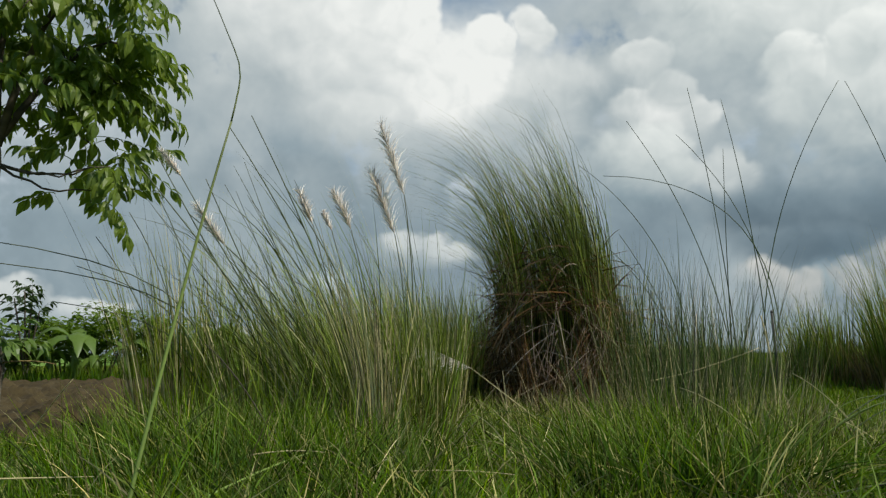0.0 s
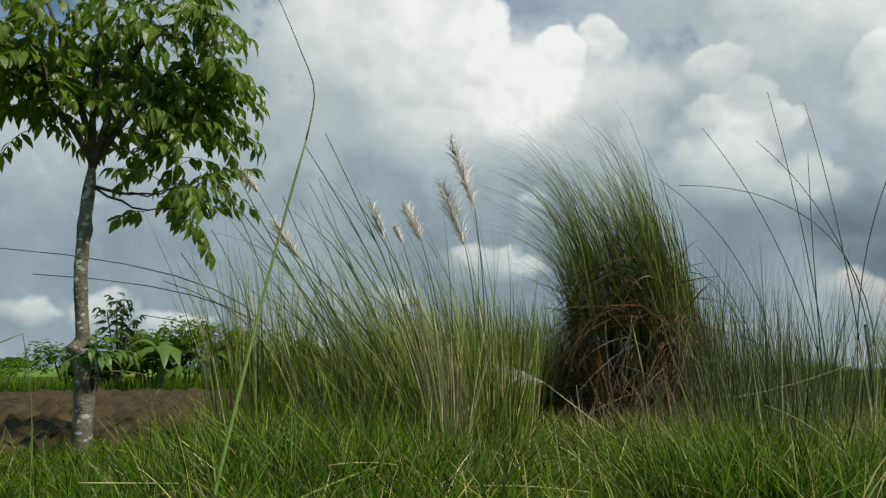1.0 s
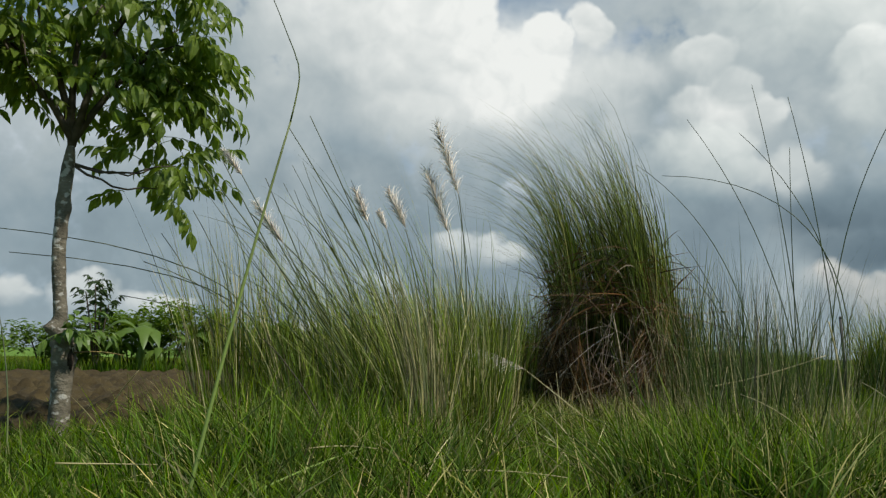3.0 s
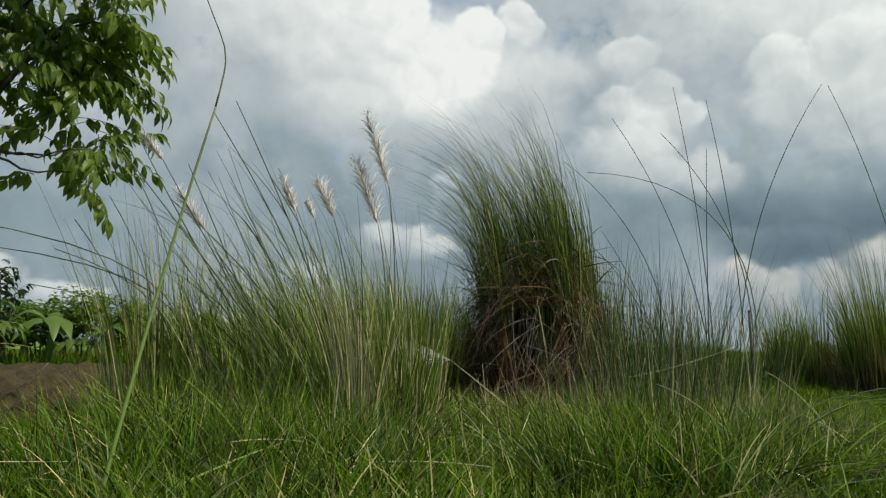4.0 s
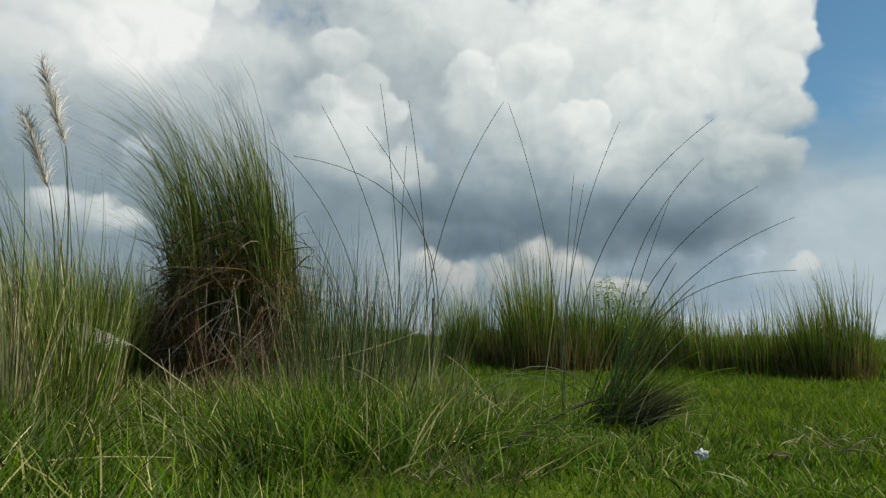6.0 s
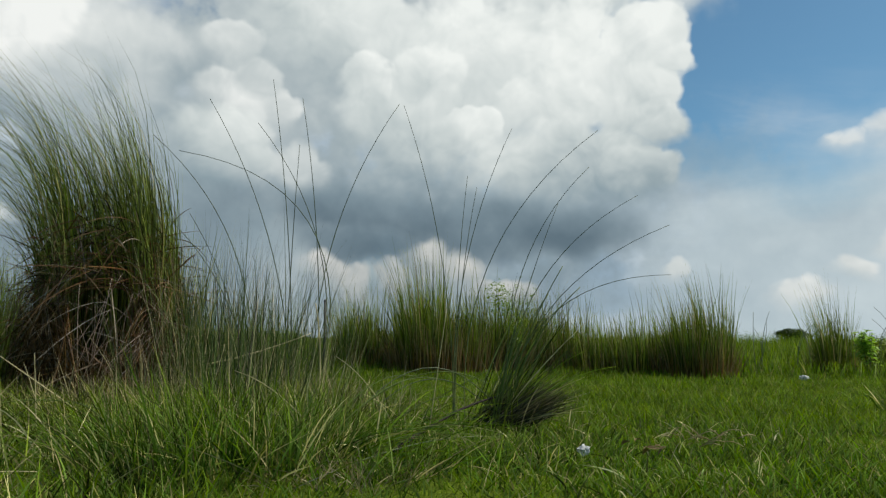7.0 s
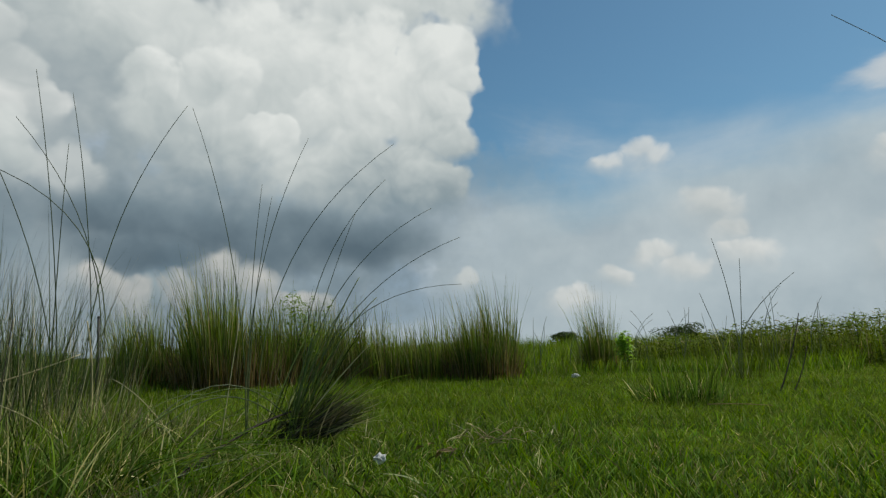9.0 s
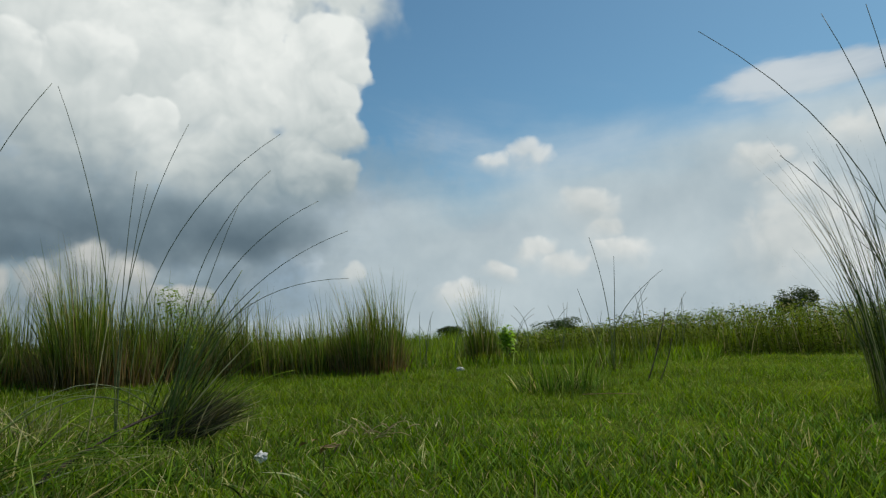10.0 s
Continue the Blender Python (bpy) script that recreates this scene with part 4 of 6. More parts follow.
def reed_bed():
    """Thin grey-green reeds between the tall tussock and the open sward."""
    ob = thing("reeds", polar(22.5, 5.2), "thin tall grey-green reeds standing apart", "reeds")
    curved_stems(ob, REEDS, 5.2, 0.0042, M_STEM)
    for turn, away, spread, low, high, count in ((17.5, 5.6, 0.38, 0.6, 1.5, 330), (20.5, 5.3, 0.42, 0.5, 1.5, 360), (24, 5.4, 0.42, 0.5, 1.25, 230), (14.5, 5.3, 0.4, 0.3, 0.8, 240),
                                                    (15.5, 6.4, 0.45, 0.6, 1.7, 360), (19, 6.6, 0.5, 0.5, 1.5, 380), (22.5, 6.6, 0.5, 0.4, 1.15, 360)):
        foot = grass_clump("reed_tuft", polar(turn, away), "wispy grey-green reed tuft with straw foot",
                    [tuft(int(count * 0.7), spread, (low, high), (0.003, 0.0055), 0.14, (-0.05, 0.02), 0.06, 6, 2.0)], M_REED, "reed tufts", "reeds",
                           (20, M_REED, spread, (low, high * 1.1), (0.004, 0.007), 0.18, (-0.05, 0.02), 0.05, 6, 2.0))
        part("straw", joined("straw", [tuft(count // 5, spread, (0.25, 0.7), (0.004, 0.006), 0.25, (0, 0), 0.1, 5)], M_STRAW), foot, "straw-coloured dead stalks", "stuff")
    part("dead_stalk", stem_mesh(polar(16.5, 5.0, 0.30) - ob.location, polar(24.9, 5.0, 0.53) - ob.location, Vector((0, 0, -0.02)), 0.006, M_STRAW)[0], ob, "pale straw stalk fallen across")
    part("pale_foot", stem_mesh(polar(25.6, 5.15, -0.02) - ob.location, polar(25.2, 5.15, 0.75) - ob.location, Vector((0.03, 0, 0)), 0.009, M_STRAW)[0], ob, "pale lower stalk")


reed_bed()


for turn, away, count in ((19.6, 3.7, 60), (17.4, 4.2, 50), (22.2, 3.9, 40)):
    grass_clump("reed_tuft", polar(turn, away), "dark green upright reeds out of rank grass",
                [tuft(count, 0.16, (0.35, 0.85), (0.004, 0.008), 0.12, (0.1, 0), 0.06, 6, 2.0)], M_REED, "near reeds", "reeds")


def dry_tangle(turn, away, spread, count):
    """Old straw and dead blades tangled through the green."""
    ob = thing("dry_grass", polar(turn, away), "tangled straw-coloured dead grass among green blades", "dry grass", "dry grass")
    part("straw", joined("straw", [tuft(count, spread, (0.12, 0.42), (0.004, 0.007), 0.6, (0, 0), 0.25, 5, 2.0, fan=0.4)], M_STRAWY), ob, kind="stuff")
    single_blades(ob, 14, M_STRAW, spread, (0.2, 0.6), (0.004, 0.006), 0.4, (0, 0), 0.15, 5, 2.0)


for turn, away, spread, count in ((13, 5.2, 0.45, 330), (17, 4.8, 0.45, 330), (21, 4.9, 0.45, 260), (25, 4.7, 0.4, 200), (14.5, 5.7, 0.4, 280), (8.5, 5.4, 0.40, 160), (15, 4.1, 0.4, 90), (28, 4.0, 0.4, 90), (-1, 4.9, 0.35, 70), (-9, 3.6, 0.35, 70), (-16, 3.7, 0.35, 60)):
    dry_tangle(turn, away, spread, count)


def long_grass(turn, away, spread, low, high, count, mat, lean=0.42, label="rank green grass at knee height"):
    return grass_clump("long_grass", polar(turn, away), label,
                       [tuft(int(count * 1.4), spread, (low, high), (0.003, 0.0065), lean * 1.3, (-0.15, 0), 0.34, 5, 2.0, fan=0.45)], mat, "rank grass", "grass clump",
                       (14, mat, spread, (low * 1.2, high * 1.2), (0.005, 0.009), lean, (-0.15, 0), 0.25, 5, 2.0))


RANK_LEFT = [(-27, 3.0, 0.5, 0.10, 0.26, 380), (-20, 2.9, 0.5, 0.25, 0.6, 420), (-14, 3.0, 0.5, 0.25, 0.6, 460), (-8, 3.1, 0.45, 0.22, 0.55, 420),
    (-32, 3.6, 0.5, 0.07, 0.20, 260), (-23, 3.9, 0.45, 0.15, 0.42, 320), (-17, 3.4, 0.5, 0.3, 0.7, 380), (-2.5, 3.0, 0.36, 0.12, 0.3, 240)]
RANK_MIDDLE = [(13, 3.1, 0.36, 0.15, 0.46, 420), (17.5, 2.75, 0.42, 0.25, 0.56, 620), (22.5, 3.0, 0.42, 0.2, 0.52, 520), (10, 4.6, 0.5, 0.15, 0.38, 300),
    (27, 3.4, 0.4, 0.12, 0.36, 300), (20, 4.2, 0.5, 0.2, 0.5, 380), (26.5, 4.6, 0.5, 0.2, 0.45, 280), (2.5, 5.7, 0.5, 0.12, 0.35, 260)]
RANK_RIGHT_AND_FIELD = [(31, 3.2, 0.34, 0.12, 0.33, 240), (-29, 4.7, 0.4, 0.06, 0.18, 120), (-25, 5.2, 0.5, 0.1, 0.26, 120), (-35.5, 4.5, 0.4, 0.06, 0.16, 140),
    (-31, 5.7, 0.35, 0.06, 0.2, 70), (-27, 6.3, 0.3, 0.06, 0.2, 60), (-36, 5.9, 0.4, 0.06, 0.2, 70), (-24, 6.6, 0.4, 0.1, 0.3, 90),
    (-33, 6.6, 0.25, 0.05, 0.16, 40), (-40, 5.4, 0.5, 0.08, 0.25, 120), (29, 2.75, 0.36, 0.12, 0.30, 420), (34, 3.1, 0.42, 0.08, 0.20, 460),
    (37.5, 3.4, 0.36, 0.07, 0.18, 360), (33, 3.9, 0.42, 0.10, 0.30, 320), (40.5, 2.9, 0.34, 0.08, 0.20, 320), (46, 3.4, 0.3, 0.06, 0.16, 220)]
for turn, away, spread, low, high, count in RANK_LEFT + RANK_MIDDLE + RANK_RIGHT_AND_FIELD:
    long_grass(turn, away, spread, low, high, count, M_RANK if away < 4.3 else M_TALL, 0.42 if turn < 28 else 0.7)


def arching_clump():
    """A trampled dark mound of old grass with long stems arching up out of it."""
    ob = thing("trampled_clump", polar(42.3, 3.95), "dark trampled grass mound with long arching stems", "grass clump")
    side = np.array([math.cos(radians(42.3)), -math.sin(radians(42.3)), 0.0])
    foot = np.array(polar(39.4, 3.92) - ob.location)

    def sheaf(count, rise, long, sag, mat, label, wide=(0.003, 0.006)):
        """Blades that lean over to one side out of the same foot."""
        root = foot + rng.normal(0, 1, (count, 3)) * [0.045, 0.045, 0.0] + side * rng.uniform(-0.05, 0.12, count)[:, None]
        way = unit(side + np.stack([rng.normal(0, 0.07, count), rng.normal(0, 0.07, count), rng.uniform(*rise, count)], 1))
        bend = np.stack([rng.normal(0, 0.06, count), rng.normal(0, 0.06, count), -rng.uniform(*sag, count)], 1)
        part("mound", joined("mound", [blade_arrays(root, way, rng.uniform(*long, count), rng.uniform(*wide, count), bend, 6)], mat), ob, label, "stuff")

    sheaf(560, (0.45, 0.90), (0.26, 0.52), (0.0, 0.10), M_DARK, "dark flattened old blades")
    sheaf(60, (0.35, 1.05), (0.30, 0.62), (0.0, 0.35), M_STRAWY, "faded tan blades")
    sheaf(70, (0.50, 1.20), (0.30, 0.70), (0.0, 0.30), M_TALL, "green blades leaning over")
    sheaf(62, (1.1, 3.2), (0.40, 1.05), (0.0, 0.15), M_REED, "dark green blades fanning up", (0.005, 0.009))
    sheaf(34, (1.0, 3.0), (0.40, 0.95), (0.0, 0.2), M_KANS, "pale green blades fanning up", (0.004, 0.008))
    part("stem", stem_mesh(polar(31.5, 2.75, 0.05) - ob.location, polar(40.2, 3.90, 0.18) - ob.location, Vector((0, 0, 0.03)), 0.0095, M_DARKWOOD)[0], ob, "dark stem bent along the ground")
    single_blades(ob, 14, M_STRAWY, 0.10, (0.2, 0.40), (0.004, 0.007), 0.5, (0.7, -0.6), 0.2, 5, 2.0)
    part("foliage", joined("foliage", [tuft(70, 0.16, (0.25, 0.6), (0.003, 0.006), 0.4, (0.25, -0.2), 0.12, 6, 2.0)], M_TALL), ob, kind="stuff")
    curved_stems(ob, ARCHING, 3.9, 0.0028, M_STEM)
    curved_stems(ob, [(40.3, (42.1, 0.46), (44.6, 0.76)), (40.6, (42.8, 0.50), (45.8, 0.92)), (40.0, (41.4, 0.40), (42.8, 0.66)), (40.8, (43.4, 0.48), (47.2, 0.80)), (39.8, (40.9, 0.36), (42.0, 0.60))], 3.85, 0.0048, M_REED)
    low = [(-6, 3.6, 0.0, 24, 2.3, 0.02, 0.06), (-7, 3.9, 0.05, 30, 3.6, 0.12, 0.20), (-7, 3.9, 0.1, 28, 3.4, 0.08, 0.26), (1, 3.9, 0.1, 50, 3.9, 0.36, 0.05), (0, 3.9, 0.1, 47.5, 3.9, 0.44, 0.05)]
    for off, away, z, turn, far, top, up in low:
        me, _ = stem_mesh(polar(42 + off * 0.2, away, z) - ob.location, polar(turn, far, top) - ob.location, Vector((0, 0, up)), 0.0035, M_RANK if turn > 40 else M_STEM)
        part("stem", me, ob, "stem bent down to the ground")


arching_clump()


def right_clump():
    ob = thing("cane_grass", polar(95.5, 4.6), "tall cane grass with reddish stems at the meadow edge", "cane grass")
    for stem, points in add_stems(ob, RIGHT, 0.0042, M_STEM):
        wisps(stem, points, 8, 0.5, M_REED)
    part("foliage", joined("foliage", [tuft(90, 0.12, (0.8, 1.75), (0.004, 0.008), 0.05, (-0.05, 0.38), 0.02, 8, 2.6),
                                     tuft(34, 0.12, (0.4, 1.2), (0.004, 0.007), 0.15, (0, 0.4), 0.05, 6, 2.0)], M_REED), ob, kind="stuff")


right_clump()
thin = thing("reeds", polar(76, 9.6), "few thin bare reeds standing in the sward", "reeds")
add_stems(thin, THIN, 0.0065, M_STEM)
part("foliage", joined("foliage", [tuft(60, 0.25, (0.3, 0.9), (0.006, 0.010), 0.2, (0, 0), 0.05, 5)], M_TALL), thin, kind="stuff")
sprout = random.Random(21)
for turn, away, high, count in ((72.0, 12.2, 1.2, 4), (68.9, 12.6, 1.05, 4), (78.3, 12.4, 1.35, 4), (63.4, 12.4, 0.95, 3), (81.5, 13.0, 1.15, 3), (60.6, 11.6, 0.95, 4), (74.4, 12.8, 1.0, 3)):
    ob = thing("reeds", polar(turn, away), "few thin upright reeds far across the meadow", "reeds", "far reeds")
    curved_stems(ob, [(turn + sprout.uniform(-0.5, 0.5), (turn + sprout.uniform(-0.6, 0.6), high * 0.5), (turn + sprout.uniform(-1.0, 1.0), high * sprout.uniform(0.75, 1.05))) for _ in range(count)], away, 0.0062, M_STEM)
twig = thing("dead_twig", polar(78.5, 7.3), "dark bare twig stuck in the ground", "twig")
add_stems(twig, [(78.5, 80.3, 7.3, 0.74, 0.02)], 0.008, M_TWIG, "shaft")
add_stems(twig, [(79.4, 80.6, 7.3, 0.42, 0.02)], 0.006, M_TWIG, "side_shoot")


def taller_meadow():
    """Knee-high grass behind the grazed sward, round the feet of the tussocks."""
    count = 62000
    turn, r = np.radians(rng.uniform(8, 84, count)), 9.0 + 29 * rng.uniform(0, 1, count) ** 1.25
    r = np.where(np.degrees(turn) > 60, r + 2.5, r)
    x, y = r * np.sin(turn), r * np.cos(turn)
    high = (0.17 + 0.016 * np.clip(r - 11, 0, 16) + np.where(np.degrees(turn) < 24, 0.22, 0.0) + 0.08 * patchy(x, y, 0.9, 3.0)) * rng.uniform(0.6, 1.5, count) * np.clip((r - 8.8) / 2.6, 0.25, 1.0) * np.where((np.degrees(turn) < 60) & (np.degrees(turn) > 28.5), 1 + 0.6 * np.clip((r - 10) / 2, 0, 1), np.where(np.degrees(turn) > 60, 1 + 0.5 * np.clip((r - 13) / 3, 0, 1), 1.0))
    angle = rng.uniform(0, 2 * np.pi, count)
    out = np.stack([np.cos(angle), np.sin(angle), np.zeros(count)], 1)
    root = np.stack([x, y, np.full(count, -0.03)], 1)
    way = unit(out * rng.uniform(0.05, 0.35, count)[:, None] + [0, 0, 1])
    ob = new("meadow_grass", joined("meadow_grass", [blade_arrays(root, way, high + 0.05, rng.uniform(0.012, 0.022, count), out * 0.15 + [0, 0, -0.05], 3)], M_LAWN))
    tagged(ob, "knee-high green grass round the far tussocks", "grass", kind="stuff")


taller_meadow()
long_grass(71.6, 6.1, 0.34, 0.14, 0.42, 220, M_RANK, 0.3, "low dark green tuft in the grazed sward")
long_grass(71.8, 6.25, 0.30, 0.3, 0.75, 70, M_RANK, 0.16, "thin taller green blades in a low tuft")
rosette = thing("broad_tuft", polar(70.6, 6.3), "low tuft of broad blue-green blades in the sward", "grass clump")
part("foliage", joined("foliage", [tuft(60, 0.28, (0.12, 0.32), (0.010, 0.018), 0.55, (0, 0), 0.25, 5, 2.0)], M_RANK), rosette, kind="stuff")
long_grass(73.6, 6.3, 0.22, 0.12, 0.32, 90, M_RANK, 0.3, "low dark green tuft in the grazed sward")
# single blades and stalks that cross in front of the rank grass
# green, straw-coloured and dark ones: turn, distance and height of both ends, how far it bows up
GREEN_STALKS = [(-21.8, 2.9, 0.30, -14.4, 2.3, 0.03, 0.0), (1.4, 3.6, 0.17, 10.0, 3.6, 0.15, 0.05), (-2.3, 3.2, 0.15, 5.0, 2.7, 0.03, 0.0), (-24, 2.9, 0.0, -15, 2.5, 0.42, 0.05),
                (25.0, 2.65, 0.03, 35.3, 3.2, 0.32, 0.10), (26.0, 3.0, 0.03, 39.6, 3.2, 0.30, 0.16), (30.4, 3.0, 0.05, 37.5, 3.1, 0.24, 0.07), (35.0, 3.4, 0.20, 39.6, 3.4, 0.35, 0.0),
                (24.6, 2.7, 0.03, 33.4, 3.0, 0.34, 0.10), (12, 2.9, 0.0, 8, 2.8, 0.26, 0.05)]
STRAW_STALKS = [(-33.0, 2.6, 0.13, -26.2, 2.6, 0.11, 0.0), (-15.2, 2.6, 0.15, -9.4, 2.6, 0.15, 0.01), (-3.6, 2.5, 0.09, 5.9, 2.5, 0.08, 0.01), (19.8, 3.4, 0.0, 20.6, 3.4, 0.68, 0.0),
                (24.2, 3.6, 0.0, 25.6, 3.6, 0.55, 0.0), (24.6, 2.9, 0.0, 23.8, 2.9, 0.26, 0.0), (5.7, 3.8, 0.0, 5.1, 3.8, 0.41, 0.0), (-22.6, 3.3, 0.12, -24.3, 3.3, 0.55, 0.0),
                (34.6, 3.3, 0.0, 36.1, 3.3, 0.64, 0.0), (-32, 3.3, 0.02, -28, 2.9, 0.42, 0.02), (16.6, 3.7, 0.0, 18.2, 3.7, 0.46, 0.0), (22.0, 3.9, 0.0, 21.2, 3.9, 0.5, 0.0),
                (27, 3.0, 0.0, 19, 3.0, 0.36, 0.06), (33, 3.1, 0.0, 27, 3.0, 0.42, 0.06)]
DARK_STALKS = [(19.6, 4.2, 0.0, 19.0, 4.2, 0.74, 0.0), (19.6, 4.0, 0.0, 20.5, 4.0, 0.70, 0.0), (18.4, 4.4, 0.0, 17.2, 4.4, 0.85, 0.03), (21.4, 3.1, 0.17, 23.1, 3.1, 0.16, 0.0), (-12, 3.0, 0.0, -19, 2.9, 0.55, 0.06)]
for rows, mat, thick, look_of in ((GREEN_STALKS, M_REED, 0.0027, "long bent green grass stalk crossing the rank grass"), (STRAW_STALKS, M_STRAW, 0.0028, "pale straw stalk standing out of the rank grass"),
                                  (DARK_STALKS, M_TWIG, 0.0036, "thin dark dead stalk among the reeds")):
    for turn, away, z, turn2, away2, z2, bow in rows:
        ob = thing("grass_stalk", polar(turn, away), look_of, "grass stalk", "crossing stalks")
        part("stem", stem_mesh(polar(turn, away, z) - ob.location, polar(turn2, away2, z2) - ob.location, Vector((0, 0, bow)), thick, mat)[0], ob)


def stray_blades(count, turns, reach, long, wide, mat, name, label):
    """Single longer blades leaning every way out of the rank grass."""
    turn, r = np.radians(rng.uniform(*turns, count)), np.sqrt(rng.uniform(reach[0] ** 2, reach[1] ** 2, count))
    angle = rng.uniform(0, 2 * np.pi, count)
    out = np.stack([np.cos(angle), np.sin(angle), np.zeros(count)], 1)
    root = np.stack([r * np.sin(turn), r * np.cos(turn), np.full(count, -0.01)], 1)
    way = unit(out * rng.uniform(0.1, 1.4, count)[:, None] + [0, 0, 1])
    bend = out * rng.uniform(0.0, 0.4, count)[:, None] + [0, 0, -1.0] * rng.uniform(0.05, 0.5, count)[:, None]
    ob = new(name, joined(name, [blade_arrays(root, way, rng.uniform(*long, count), rng.uniform(*wide, count), bend, 6)], mat))
    tagged(ob, label, "grass", kind="stuff")


stray_blades(1500, (-24, 34), (2.3, 4.8), (0.14, 0.42), (0.005, 0.009), M_KANS, "stray_blades", "pale green single blades leaning out of rank grass")
stray_blades(420, (-30, 40), (2.3, 5.2), (0.12, 0.40), (0.004, 0.007), M_STRAW, "straw_blades", "straw-coloured dead blades leaning through the grass")
stray_blades(700, (40, 62), (2.3, 5.0), (0.06, 0.14), (0.005, 0.008), M_KANS, "stray_blades", "pale green short blades standing out of the sward")


def arching_tuft(turn, away, count, label):
    """Long blades that rise and hang over to the right in wide arcs."""
    ob = thing("arching_grass", polar(turn, away), label, "grass clump", "arching grass")
    side = np.array([math.cos(radians(turn)), -math.sin(radians(turn)), 0.0])
    root = rng.normal(0, 1, (count, 3)) * [0.10, 0.10, 0]
    way = unit(side * rng.uniform(0.3, 1.3, count)[:, None] + rng.normal(0, 0.15, (count, 3)) * [1, 1, 0] + [0, 0, 1.0])
    bend = side * rng.uniform(0.2, 0.5, count)[:, None] + [0, 0, -1.0] * rng.uniform(0.35, 0.75, count)[:, None]
    part("foliage", joined("foliage", [blade_arrays(root, way, rng.uniform(0.35, 0.75, count), rng.uniform(0.003, 0.006, count), bend, 8)], M_RANK), ob, kind="stuff")


arching_tuft(26.5, 2.75, 34, "long dark green blades hanging over in arcs")
arching_tuft(30.5, 3.05, 26, "long dark green blades hanging over in arcs")
lying = thing("grass_stalk", polar(-12, 2.7), "pale green grass stalk fallen across the sward", "grass stalk")
part("stem", stem_mesh(polar(-19.5, 2.25, 0.06) - lying.location, polar(-5.8, 3.1, 0.14) - lying.location, Vector((0, 0, 0.03)), 0.0042, M_STALK)[0], lying)


# ---------------- the young tree ----------------
def leaflet(long, wide, fold=0.25, curl=0.35):
    """One pointed leaflet along +y, folded on its midrib and drooping."""
    rows = ((0.0, 0.0), (0.18, 0.62), (0.45, 1.0), (0.75, 0.62), (1.0, 0.0))
    verts, faces = [], []
    for s, w in rows:
        y, z = long * s * (1 - 0.12 * s), -curl * long * s * s
        half = 0.5 * wide * w
        verts += [(-half, y, z + fold * half), (0, y, z), (half, y, z + fold * half)]
    for i in range(len(rows) - 1):
        a = 3 * i
        faces += [(a, a + 1, a + 4, a + 3), (a + 1, a + 2, a + 5, a + 4)]
    return verts, faces


def compound_leaf(name, long, pairs, leaf_long, leaf_wide, mat, sag=0.5, seed=0):
    """A pinnate leaf along +y: a stalk with paired leaflets and one at the end."""
    r = random.Random(seed)
    verts, faces = [], []
    spine = [Vector((0, long * s, -sag * long * s * s)) for s in (i / 8 for i in range(9))]
    v, f, _ = tube(spine, [0.0035 * (1 - 0.6 * i / 8) for i in range(9)], 3, False)
    verts += v
    faces += f

    def put(at, turn, size, pitch):
        m = Matrix.Translation(at) @ Euler((radians(pitch), radians(r.uniform(-18, 18)), radians(turn))).to_matrix().to_4x4()
        lv, lf = leaflet(leaf_long * size, leaf_wide * size, r.uniform(0.1, 0.5), r.uniform(0.15, 0.6))
        base = len(verts)
        verts.extend(tuple(m @ Vector(p)) for p in lv)
        faces.extend(tuple(i + base for i in q) for q in lf)

    for k in range(pairs):
        s = 0.28 + 0.68 * k / max(1, pairs - 1)
        at = Vector((0, long * s, -sag * long * s * s))
        size = 0.75 + 0.35 * math.sin(math.pi * (0.25 + 0.6 * s))
        put(at, 62 - 14 * s + r.uniform(-10, 10), size * r.uniform(0.85, 1.1), -25 - r.uniform(0, 35))
        put(at, -62 + 14 * s + r.uniform(-10, 10), size * r.uniform(0.85, 1.1), -25 - r.uniform(0, 35))
    put(spine[-1], r.uniform(-10, 10), 1.1, -50)
    return mesh_from(name, verts, faces, mat, smooth=False)


def limb(points, r0, r1, mat, sides=8):
    radii = [r0 + (r1 - r0) * i / (len(points) - 1) for i in range(len(points))]
    v, f, a = tube(points, radii, sides)
    return mesh_from("branch", v, f, mat)


